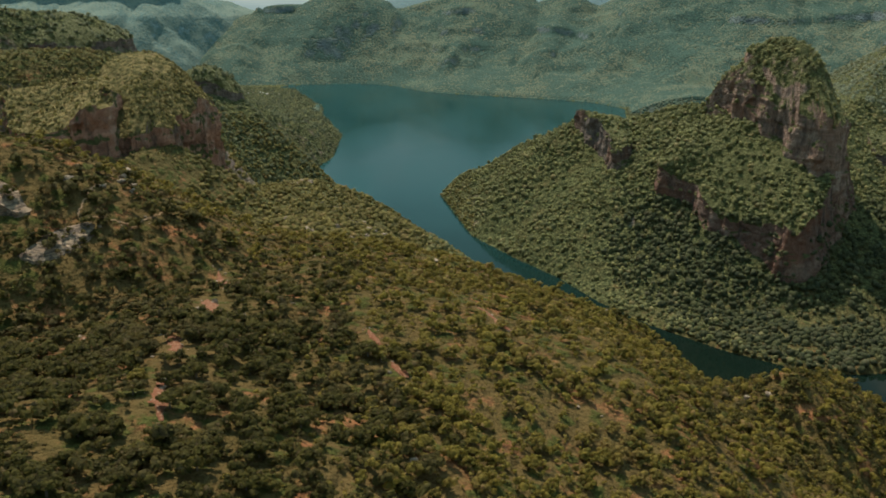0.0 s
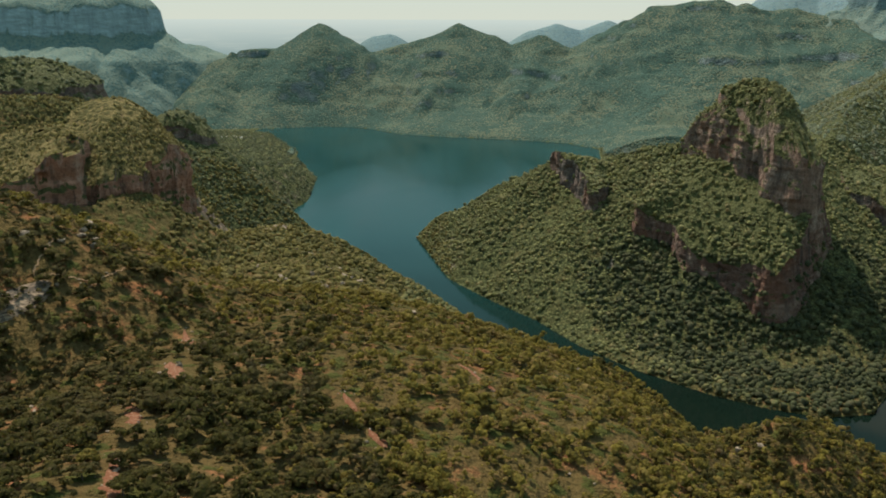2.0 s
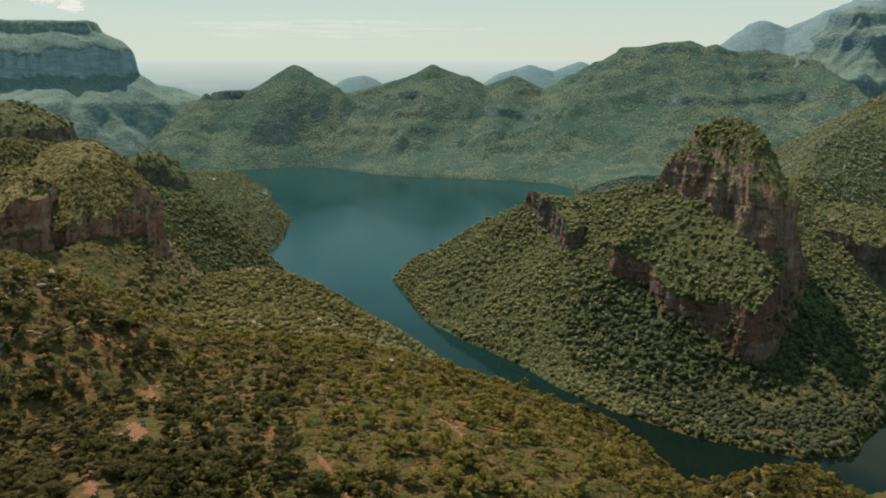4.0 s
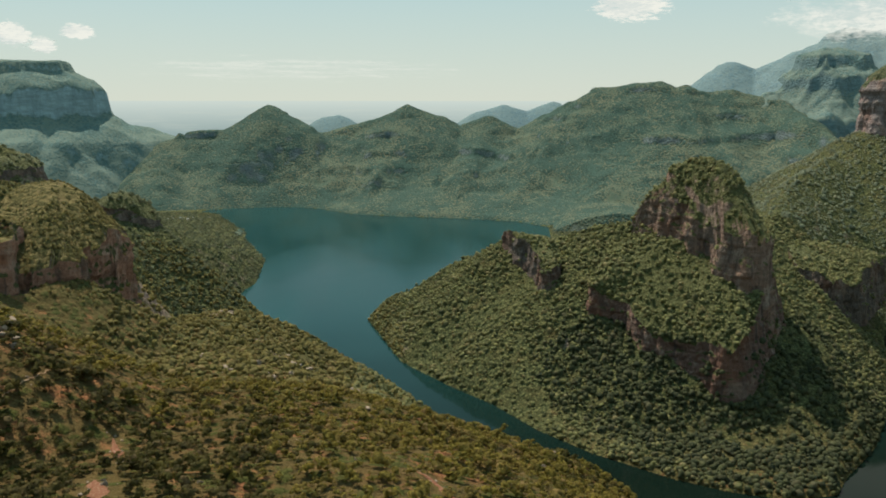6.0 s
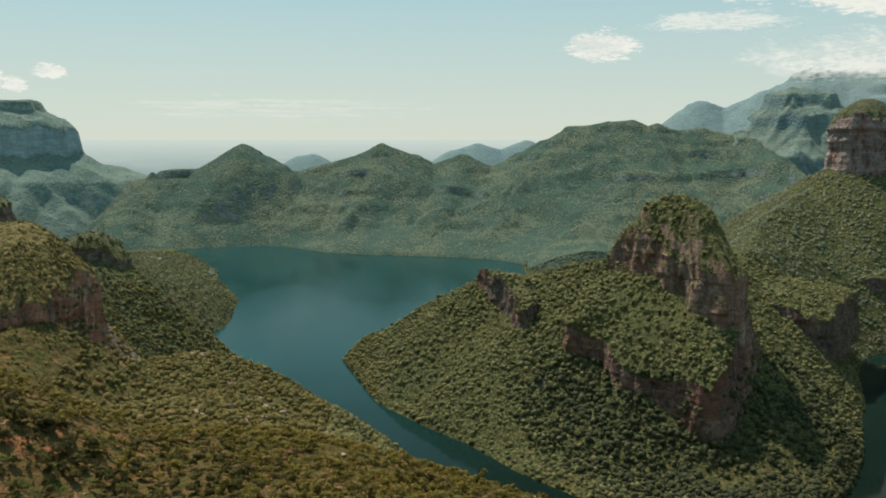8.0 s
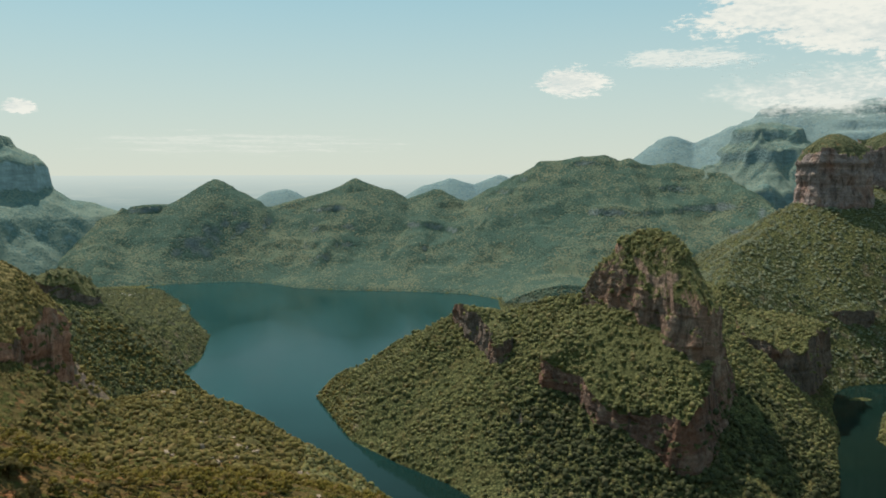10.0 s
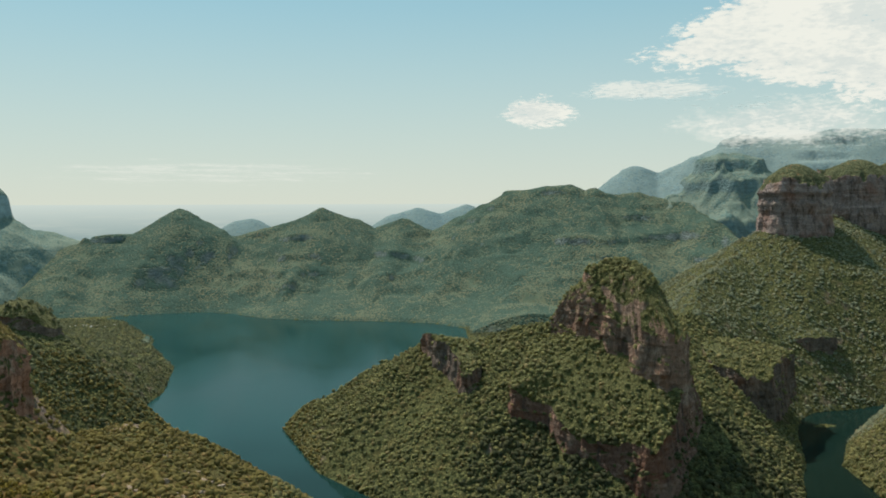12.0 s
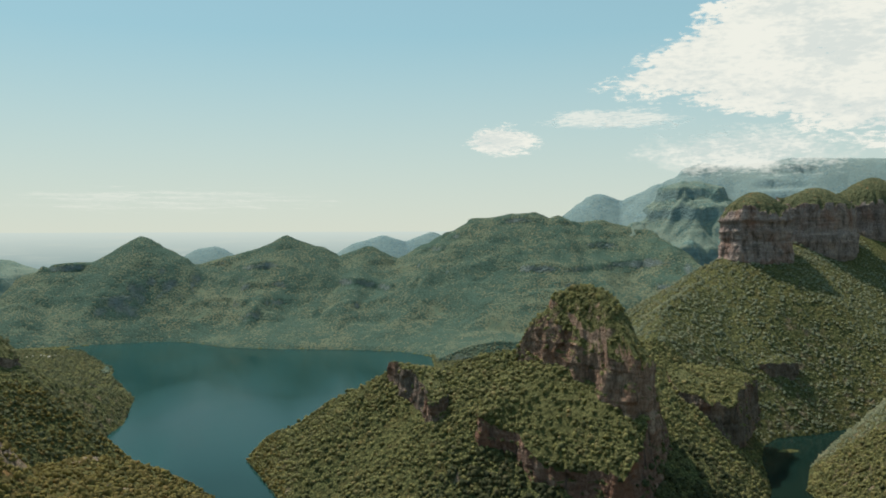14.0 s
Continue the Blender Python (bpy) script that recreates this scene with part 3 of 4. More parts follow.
def cliff(name, label, cx, cy, rx, ry, base, top, dome, material, seed, faces_to=0.0, low=1.0, steps=230, rings=60, taper=0.10, flute=5.0, power=1.8, apex=(0, 0), category="cliff", caps=None, ledges=3, strata=0.0):
    """A rock body: jointed, bedded walls from base to top, stepping back at ledges, and a rounded crown above. The wall is full height
    towards the bearing faces_to (degrees from +x) and low times that on the far side. apex: how far the summit lies off the middle."""
    th = np.linspace(0, 2 * math.pi, steps, endpoint=False)
    wall = int(rings * 0.62)
    full = low + (1 - low) * (0.5 + 0.5 * np.cos(th - radians(faces_to)))
    arc = th * (rx + ry) / 2
    ring = lambda size, z, k, q: fbm(np.cos(th) * rx + 500 * seed + q * z, np.sin(th) * ry + q * z, size, 3, k)
    rim = base + (top - base) * full
    edge = base + (top - base) * (full + 0.11 * ring(70, 0, seed, 0) + 0.05 * blocks(arc, 0 * arc, 16, 10, seed))
    summit = top + dome
    co = []
    for k in range(rings):
        if k < wall:
            u = k / (wall - 1)
            z = base + u * (edge - base)
            f, off = 1.0, 0.0
            r = 1 + taper * (1 - u)
            bench = flute * 0.9 * (1 - np.floor(u * ledges + 0.5 * ring(60, 0, seed + 5, 0)) / ledges)
        else:
            u = (k - wall + 1) / (rings - wall)
            r = max(1 - u ** 1.25, 0.0)
            z, f, off, bench = rim + (summit - rim) * (1 - r ** power) + (edge - rim) * r ** 5, r ** 4, 1 - r, 0.0
        zz = z + 0 * th
        out = flute * (1.5 * ring(70, float(np.mean(zz)), seed, 0.06) + 0.9 * ring(24, float(np.mean(zz)), seed + 2, 0.05))
        out = out + strata * (value_noise(zz, 0.004 * arc, 15, seed) + 0.6 * value_noise(zz, 0.01 * arc, 6, seed + 1))
        out = f * (out + flute * (0.55 * blocks(arc, zz, 13, 22, seed) + 0.30 * blocks(arc, zz, 5.5, 7, seed + 3)) + bench)
        x, y = (rx * r + out) * np.cos(th), (ry * r + out) * np.sin(th)
        if k >= wall:
            knobs = np.maximum(fbm(x + 90 * seed, y, 34, 3, seed + 1) - 0.2, 0) * 9
            lumps = 4 * fbm(x + 90 * seed, y, 60, 3, seed) + 3.0 * np.abs(fbm(x, y + 70 * seed, 16, 3, seed + 2)) + knobs
            z = z + lumps * min(1.0, 2 * u) * (0.30 if caps else 1.0)
        co.append(np.stack([cx + x + off * apex[0], cy + y + off * apex[1], z + 0 * th], 1))
    j = np.arange(steps)

    def quads(k0, k1):
        q = []
        for k in range(k0, k1):
            a, b = k * steps + j, k * steps + (j + 1) % steps
            q.append(np.stack([a, b, b + steps, a + steps], 1))
        return np.concatenate(q)
    co = np.concatenate(co)
    ob = tagged(new(name), label, category)
    ob.location = (cx, cy, base)
    for part_name, piece, mat, note, smooth in (("rock_face", quads(0, wall), material, "", False), ("cap", quads(wall, rings - 1), caps or material, "green bushy crown above the cliff", True)):
        used, inv = np.unique(piece, return_inverse=True)
        p = mesh_of(part_name, co[used] - (cx, cy, base), inv.reshape(-1, 4), mat, smooth)
        p.parent = ob
        if note:
            tagged(p, note)
    SOLID.append((co, quads(0, rings - 1), caps is not None))
    return ob


def rim_cliff(name, label, nodes, apex, material, seed, steps=340, wall=38, crown=34, power=1.0, flute=5.0, rugged=1.0, category="cliff", top_cover=None, joints=(15, 26), shelves=(), lumpy=1.0):
    """A rock body whose rim runs through nodes (x, y, rim height, how far the foot stands out, foot height), with a crown up to apex."""
    n = np.array(nodes, float)
    at = np.linspace(0, len(n), steps, endpoint=False)
    i, u = np.floor(at).astype(int), (at % 1)[:, None]
    p0, p1, p2, p3 = (n[(i + k) % len(n)] for k in (-1, 0, 1, 2))
    path = 0.5 * (2 * p1 + (p2 - p0) * u + (2 * p0 - 5 * p1 + 4 * p2 - p3) * u ** 2 + (3 * p1 - p0 - 3 * p2 + p3) * u ** 3)
    run = np.roll(path[:, :2], -1, 0) - np.roll(path[:, :2], 1, 0)
    arc = np.concatenate([[0], np.cumsum(np.hypot(*np.diff(path[:, :2], axis=0).T))])
    side = np.stack([run[:, 1], -run[:, 0]], 1) / np.hypot(run[:, 0], run[:, 1])[:, None]
    x0, y0, rim, out, foot = path.T
    edge = rim + 0.12 * (rim - foot) * (fbm(x0, y0, 50, 3, seed) + 0.5 * blocks(arc, 0 * arc, 14, 10, seed))
    co = []
    for k in range(wall):
        u = k / (wall - 1)
        z = foot + u * (edge - foot)
        chips = flute * (1.3 * fbm(x0, y0 + 0.1 * z, 60, 3, seed) + 0.8 * fbm(x0, y0 + 0.1 * z, 22, 3, seed + 2) + 0.75 * blocks(arc, z, *joints, seed) + 0.25 * blocks(arc, z, joints[0] * 0.4, joints[1] * 0.4, seed + 3) + 0.35 * value_noise(z, 0.02 * arc, 7, seed))
        bench = flute * 0.8 * (1 - np.floor(u * 3 + 0.6 * fbm(x0, y0, 70, 2, seed + 5)) / 3)
        q = path[:, :2] + side * (out * (1 - u) ** 1.4 + chips + bench)[:, None]
        co.append(np.column_stack([q, z]))
    top = co[-1]
    for k in range(1, crown):
        r = 1 - (k / crown) ** 1.15
        q = r * path[:, :2] + (1 - r) * np.array(apex[:2]) + r ** 8 * (top[:, :2] - path[:, :2])
        x, y = q.T
        knobs = 14 * np.maximum(fbm(x, y + 90 * seed, 44, 4, seed + 1) - 0.12, 0)
        lumps = 5 * fbm(x + 90 * seed, y, 60, 3, seed) + 2.5 * np.abs(fbm(x, y + 70 * seed, 16, 3, seed + 2)) + rugged * knobs
        lumps = lumps * lumpy
        z = rim + (apex[2] - rim) * (1 - r ** power) + (top[:, 2] - rim) * r ** 6 + lumps * min(1.0, 6 * (1 - r), 2.5 * r)
        for k2, (level, high) in enumerate(shelves):  # rock steps breaking through the growth
            z = z + ledge(z, level + 14 * fbm(x, y, 50, 2, seed + k2) + 4 * blocks(x - y, x + y, 11, 11, seed + k2), high, 2.4, np.clip(0.45 + 1.5 * fbm(x, y, 60, 2, seed + 4 + k2), 0, 1))
        co.append(np.column_stack([q, z]))
    co = np.concatenate(co)
    j = np.arange(steps)
    quads = [np.stack([k * steps + j, k * steps + (j + 1) % steps, (k + 1) * steps + (j + 1) % steps, (k + 1) * steps + j], 1) for k in range(wall + crown - 2)]
    ob = tagged(new(name), label, category)
    ob.location = (apex[0], apex[1], foot.min())
    for part_name, piece, mat, note, smooth in (("rock_face", np.concatenate(quads[:wall - 1]), material, "", False), ("crown", np.concatenate(quads[wall - 1:]), top_cover or material, "bushy crown with broken rock knobs", True)):
        used, inv = np.unique(piece, return_inverse=True)
        p = mesh_of(part_name, co[used] - tuple(ob.location), inv.reshape(-1, 4), mat, smooth)
        p.parent = ob
        if note:
            tagged(p, note)
    SOLID.append((co, np.concatenate(quads), False))
    return ob


SOLID = []
# tower rock is lifted and greyed, with distance haze in its base colour
mat_tower = rock_material("hazed_tower_rock", (0.245, 0.188, 0.172), 0.62, 0.9, 0.30)
mat_cap = land_material("tower_cap_bush", (0.075, 0.082, 0.044), (0.125, 0.118, 0.062), SOIL, 0.8, 0.10, 0.3)
rim_cliff("rock_summit", "dome-shaped rocky summit with pale and red quartzite faces",
          [(460, 1520, 266, 2, 225), (484, 1465, 302, 3, 240), (506, 1410, 294, 5, 230), (536, 1325, 273, 7, 180), (562, 1275, 268, 9, 150), (598, 1296, 254, 12, 110), (627, 1350, 246, 16, 90), (632, 1410, 250, 16, 110), (592, 1480, 262, 10, 190), (520, 1530, 262, 4, 210)],
          (550, 1440, 371), mat_summit, 1, steps=420, wall=44, crown=60, power=1.8, flute=4.5, top_cover=mat_crown, joints=(20, 34), shelves=((308, 12), (334, 14)))
rim_cliff("cliff_terrace", "dark red cliff band below the bushy terrace",
          [(366, 1440, 186, 3, 140), (363, 1390, 166, 5, 112), (392, 1350, 145, 7, 92), (422, 1285, 120, 9, 50), (481, 1220, 115, 11, 38), (505, 1195, 116, 14, 36), (548, 1225, 150, 24, 45), (580, 1270, 187, 34, 62), (604, 1312, 221, 38, 80), (638, 1380, 222, 26, 100), (580, 1460, 232, 10, 170), (470, 1500, 236, 8, 190), (400, 1480, 208, 4, 165)],
          (540, 1400, 262), mat_red, 2, steps=420, wall=44, power=0.95, flute=4.5, rugged=0.25, top_cover=mat_terrace, joints=(32, 60), shelves=((190, 6),))
rim_cliff("rock_crag", "small dark rock crag on the bushy crest",
          [(262, 1702, 208, 2, 165), (269, 1668, 219, 4, 155), (289, 1590, 206, 6, 140), (297, 1506, 184, 7, 112), (316, 1496, 180, 7, 118), (336, 1535, 184, 5, 140), (350, 1600, 193, 4, 165), (330, 1690, 202, 3, 175)],
          (312, 1620, 211), mat_rock, 3, steps=240, wall=26, crown=16, flute=4.0, rugged=0.3)
rim_cliff("red_cliff", "red sandstone alcove cliff below a grassy plateau",
          [(-480, 955, 292, 2, 245), (-420, 931, 301, 4, 245), (-394, 938, 316, 6, 240), (-374, 950, 318, 6, 225), (-379, 984, 333, 2, 225), (-364, 1004, 328, 3, 225), (-348, 1008, 318, 5, 225), (-352, 1040, 318, 4, 235), (-400, 1080, 336, 2, 250), (-470, 1070, 340, 2, 270), (-510, 1010, 322, 2, 270)],
          (-432, 1030, 340), mat_warm, 4, steps=380, wall=40, crown=20, flute=6.0, rugged=0.2, top_cover=mat_grass, lumpy=0.4)
rim_cliff("red_cliff", "streaked red and grey cliff nose below a domed hilltop",
          [(-385, 985, 286, 3, 235), (-350, 958, 284, 4, 222), (-326, 985, 287, 6, 212), (-323, 1030, 298, 6, 203), (-302, 1068, 309, 7, 196), (-290, 1090, 301, 7, 190), (-292, 1120, 290, 8, 190), (-308, 1165, 290, 6, 185), (-350, 1200, 325, 4, 225), (-410, 1190, 350, 3, 280), (-440, 1120, 350, 2, 300), (-420, 1050, 325, 2, 270)],
          (-380, 1130, 367), mat_warm, 5, steps=380, wall=40, crown=24, power=1.75, flute=6.0, rugged=0.25, top_cover=mat_grass, lumpy=0.4)
cliff("dark_cliff", "dark cliff below a rounded bushy hilltop", -745, 1722, 128, 120, 270, 345, 45, mat_rock, 6, -30, 0.9)
cliff("round_tower", "round red rock tower with a grassy domed cap", 1428, 2310, 96, 88, 320, 518, 54, mat_tower, 7, taper=0.06, flute=4.0, strata=5.0, power=1.7, category="rock tower", caps=mat_cap)
cliff("round_tower", "broad round red rock tower with a grassy domed cap", 1730, 2455, 120, 100, 310, 536, 58, mat_tower, 1, taper=0.06, flute=4.0, strata=5.0, power=1.7, category="rock tower", caps=mat_cap)
cliff("round_tower", "red rock tower with a tall bushy domed cap", 2025, 2560, 130, 110, 320, 560, 75, mat_tower, 3, taper=0.06, flute=4.0, strata=5.0, power=1.6, category="rock tower", caps=mat_cap)
rim_cliff("low_cliff", "low dark cliff round a bushy shelf on the saddle",
          [(790, 1580, 166, 2, 150), (818, 1530, 152, 6, 80), (850, 1525, 146, 8, 60), (907, 1559, 147, 8, 55), (1009, 1674, 146, 8, 55), (1046, 1722, 146, 6, 70), (1035, 1790, 152, 2, 120), (920, 1800, 172, 2, 150), (830, 1690, 180, 2, 158)],
          (890, 1680, 166), mat_rock, 6, steps=240, wall=24, crown=18, power=1.0, flute=4.0, rugged=0.3, top_cover=mat_terrace, joints=(18, 40))
cliff("low_cliff", "short dark cliff on the lower slope", 1240, 1930, 60, 30, 90, 148, 12, mat_rock, 2, -70, 0.7, steps=120, rings=36, flute=3.0)
cliff("low_cliff", "short dark cliff on the wooded promontory", -425, 2560, 26, 22, 5, 50, 10, mat_rock, 4, -40, 0.7, steps=120, rings=36, flute=3.0)


rim_cliff("dark_cliff", "dark wooded knob with a cliff above the promontory",
          [(-600, 1985, 232, 3, 190), (-578, 1962, 244, 5, 180), (-545, 1955, 240, 6, 170), (-505, 1972, 226, 6, 160), (-474, 2005, 206, 6, 150), (-490, 2070, 215, 3, 165), (-570, 2080, 235, 2, 190)],
          (-545, 2005, 266), mat_rock, 3, steps=200, wall=22, crown=18, power=1.8, flute=4.0, rugged=0.3, top_cover=mat_terrace)


_l = Nodes("pale_bedded_ledge")
_beds = _l.noise(0.5, 5, 0.65, _l.stretch(0.15, 0.15, 2.0))
_stone = _l.mix(_l.ramp(_beds, 0.4, 0.62), (0.085, 0.060, 0.042), (0.29, 0.200, 0.128))
_stone = _l.mix(_l.ramp(_l.noise(0.35, 5, 0.7), 0.50, 0.62, 0.0, 0.8), _stone, (0.050, 0.042, 0.034))
mat_ledge = _l.done(_stone, 0.9, _l.bump(_l.math("ADD", _beds, _l.cells(0.6)[0]), 0.9, 0.8))
rim_cliff("rock_ledge", "weathered rock ledge with pale broken top and dark wall",
          [(-196, 376, 343, 1, 330), (-187, 369, 342, 1, 326), (-179, 370, 341.5, 1.5, 326), (-173, 378, 342, 1.5, 327), (-169, 389, 345, 1.5, 332), (-168, 400, 348, 1, 338), (-173, 403, 349, 1, 343), (-184, 392, 347, 1, 340), (-196, 384, 346, 1, 340)],
          (-181, 386, 346.5), mat_ledge, 2, steps=240, wall=22, crown=12, power=1.0, flute=1.3, rugged=0.0, joints=(4.0, 5.0), lumpy=0.2, category="rock")
rim_cliff("rock_slab", "big pale tilted rock slab breaking out of bush",
          [(-228, 396, 367, 1, 345), (-213, 392, 363, 1, 340), (-201, 393, 356, 1.5, 340), (-196, 401, 355, 1, 342), (-204, 412, 362, 1, 350), (-222, 415, 368, 1, 352)],
          (-213, 403, 366), mat_ledge, 5, steps=160, wall=18, crown=12, power=1.0, flute=1.2, rugged=0.0, joints=(5.0, 6.0), lumpy=0.2, category="rock")


# ---- trees and bush ----
def foliage(name, dark, light, dry=(0.13, 0.10, 0.03), waxy=0.1, relief=1.0, leaf=0.9):
    """Leaves: a tone for each tree or spray, drifting over the slopes, with some dry ones and sprays of lighter leaf."""
    m = Nodes(name)
    one = m.geo.outputs["Random Per Island"]
    drift, patch, spray = m.noise(0.035, 4, 0.6), m.noise(0.13, 2, 0.5), m.noise(leaf, 4, 0.7)
    tone = m.math("ADD", m.math("MULTIPLY", one, 0.50), m.math("ADD", m.ramp(patch, 0.35, 0.65, 0.0, 0.25), m.ramp(spray, 0.38, 0.64, -0.12, 0.35)))
    col = m.mix(tone, dark, light)
    col = m.mix(m.ramp(drift, 0.50, 0.72, 0.0, 0.40), col, dry)
    col = m.mix(m.ramp(one, 0.93, 0.95, 0.0, 0.75), col, dry)
    leafy = m.bump(spray, relief, 0.75 / leaf)
    body = m.add("ShaderNodeBsdfPrincipled", {"Base Color": col, "Roughness": 0.7, "Specular IOR Level": waxy, "Normal": leafy})
    thin = m.add("ShaderNodeBsdfTranslucent", {"Color": col})
    both = m.add("ShaderNodeMixShader", {0: 0.5, 1: body.outputs[0], 2: thin.outputs[0]})
    m.t.links.new(both.outputs[0], m.t.nodes.new("ShaderNodeOutputMaterial").inputs[0])
    return m.mat


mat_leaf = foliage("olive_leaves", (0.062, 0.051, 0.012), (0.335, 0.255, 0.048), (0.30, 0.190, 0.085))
# dark trees; the near flank's shade is also put into this leaf colour
mat_leaf_shaded = foliage("dark_green_shaded_leaves", (0.024, 0.023, 0.008), (0.150, 0.124, 0.028), (0.18, 0.120, 0.060))
# blue raised here: some of the haze over the peninsula is in the leaf colour
mat_leaf_far = foliage("peninsula_leaves", (0.084, 0.092, 0.048), (0.335, 0.312, 0.120), (0.30, 0.24, 0.12), 0.08, 0.6, 0.38)
mat_leaf_forest = foliage("dark_forest_leaves", (0.036, 0.045, 0.028), (0.150, 0.152, 0.066), (0.14, 0.125, 0.07), 0.08, 0.6, 0.38)
mat_leaf_west = foliage("western_slope_leaves", (0.080, 0.072, 0.029), (0.335, 0.270, 0.084), (0.30, 0.210, 0.090), 0.08, 0.8, 0.45)
# haze over the far slopes is put into these two paler, bluer leaf colours
mat_leaf_hill = foliage("hazed_hillside_leaves", (0.150, 0.172, 0.122), (0.300, 0.312, 0.190), (0.31, 0.28, 0.17), 0.08, 0.5, 0.28)
mat_leaf_point = foliage("hazed_promontory_leaves", (0.080, 0.094, 0.056), (0.225, 0.225, 0.115), (0.21, 0.185, 0.095), 0.08, 0.7, 0.30)
_b = Nodes("grey_bark")
mat_bark = _b.done(_b.mix(_b.noise(3.0, 4), (0.07, 0.05, 0.035), (0.17, 0.14, 0.11)), 0.9, _b.bump(_b.noise(9, 3), 0.5, 0.03))

rng = np.random.RandomState(7)


def unit(n):
    v = rng.normal(size=(n, 3))
    return v / np.linalg.norm(v, axis=1, keepdims=True)


def dome(rings, ragged=0.24):
    """A ragged leafy dome, one wide and about one high, standing on the ground: rings of (count, height angle)."""
    co, fa = [(0.0, 0.0, 1.0)], []
    for n, up in rings:
        a0 = rng.rand() * 6.28
        co += [(math.cos(radians(up)) * math.cos(a0 + 6.2832 * k / n), math.cos(radians(up)) * math.sin(a0 + 6.2832 * k / n), math.sin(radians(up))) for k in range(n)]
    start, count = 1, rings[0][0]
    fa += [(0, 1 + k, 1 + (k + 1) % count) for k in range(count)]
    angle = lambda i: math.atan2(co[i][1], co[i][0]) % 6.2832
    for n, up in rings[1:]:
        inner = sorted(range(start, start + count), key=angle)
        outer = sorted(range(start + count, start + count + n), key=angle)
        i = j = 0
        while i < count or j < n:  # zip the two rings together round the stem
            ia, ja = (i + 1) / count, (j + 1) / n
            if j >= n or (i < count and ia <= ja):
                fa.append((inner[i % count], outer[j % n], inner[(i + 1) % count]))
                i += 1
            else:
                fa.append((inner[i % count], outer[j % n], outer[(j + 1) % n]))
                j += 1
        start, count = start + count, n
    co = np.array(co) * (1 + ragged * np.clip(rng.normal(size=(len(co), 1)), -1.6, 1.6)) * (0.5 * (0.85 + 0.3 * rng.rand()), 0.5 * (0.85 + 0.3 * rng.rand()), 0.60)
    return co + (0, 0, 0.36), np.array(fa)


def crown_cards(clumps, sprays, spray, flat=0.8):
    """A crown one wide and high: rounded clumps, each a solid heart under bent leaf sprays."""
    co, fa, n = [], [], 0
    ang = rng.rand() * 6.28
    for c in range(clumps):
        a = ang + c * 2.4
        rad = 0.33 * math.sqrt((c + 0.2) / clumps)
        mid = np.array([rad * math.cos(a), rad * math.sin(a), 0.42 + 0.26 * (1 - (rad / 0.34) ** 2) + 0.07 * rng.normal()])
        size = 0.62 / math.sqrt(clumps + 1.5) * (0.8 + 0.4 * rng.rand())
        heart, heart_faces = dome([(5, 48), (6, -8)], 0.22)
        heart = (heart - (0, 0, 0.36)) * np.array([size, size, size * flat]) * 1.55 + mid
        co.append(heart)
        fa.append(heart_faces + n)
        n += len(heart)
        d = unit(sprays)
        d[:, 2] = np.where(d[:, 2] < -0.3, -d[:, 2], d[:, 2])
        at = mid + d * np.array([size, size, size * flat]) * (0.82 + 0.28 * rng.rand(sprays, 1))
        side = np.cross(d, unit(sprays))
        side /= np.linalg.norm(side, axis=1, keepdims=True) + 1e-6
        fore = np.cross(side, d + 0.7 * unit(sprays))
        fore /= np.linalg.norm(fore, axis=1, keepdims=True) + 1e-6
        w = spray * (0.7 + 0.6 * rng.rand(sprays, 1))
        quad = np.stack([at - side * w, at - fore * w * 0.8 - d * w * 0.35, at + side * w, at + fore * w * 0.8 - d * w * 0.35], 1)
        co.append(quad.reshape(-1, 3))
        i = n + 4 * np.arange(sprays)[:, None]
        fa.append(np.concatenate([i + (0, 1, 2), i + (0, 2, 3)]))
        n += 4 * sprays
    return np.concatenate(co), np.concatenate(fa)


def crown_lumps(lumps):
    """A distant tree: one ragged dome, or a few grown together."""
    co, fa, n = [], [], 0
    for k in range(lumps):
        a, r = 6.28 * (k + 0.6 * rng.rand()) / lumps, 0.0 if lumps == 1 else 0.27
        v, f = dome([(5, 50), (6, 12), (6, -24)])
        co.append(v * (1.0 if lumps == 1 else 0.62 + 0.25 * rng.rand()) + (r * math.cos(a), r * math.sin(a), 0.0))
        fa.append(f + n)
        n += len(v)
    return np.concatenate(co), np.concatenate(fa)


from mathutils.bvhtree import BVHTree
TREES = [BVHTree.FromPolygons(co.tolist(), fa.tolist()) for co, fa, grassy in SOLID]
BOXES = [(co[:, 0].min(), co[:, 0].max(), co[:, 1].min(), co[:, 1].max(), grassy) for co, fa, grassy in SOLID]


def on_land(x, y, steepest=0.30):
    """Where trees can stand: the height of ground or rock crown at each place, and whether it is level enough."""
    z = land(x, y)
    e = 3.0
    sx, sy = (land(x + e, y) - z) / e, (land(x, y + e) - z) / e
    ok = (np.hypot(sx, sy) < 1.5) & (z > 0.4)
    ok &= (sy > -0.25) | (rng.rand(len(x)) < 0.45) | (y > 700)  # the cooler northern slopes are more open
    for tree, (x0, x1, y0, y1, grassy) in zip(TREES, BOXES):
        for i in np.nonzero((x > x0) & (x < x1) & (y > y0) & (y < y1))[0]:
            hit, normal, _, _ = tree.ray_cast((x[i], y[i], 900), (0, 0, -1))
            if hit and hit.z > z[i]:
                z[i] = hit.z
                ok[i] = normal.z > steepest and not grassy
    return z, ok


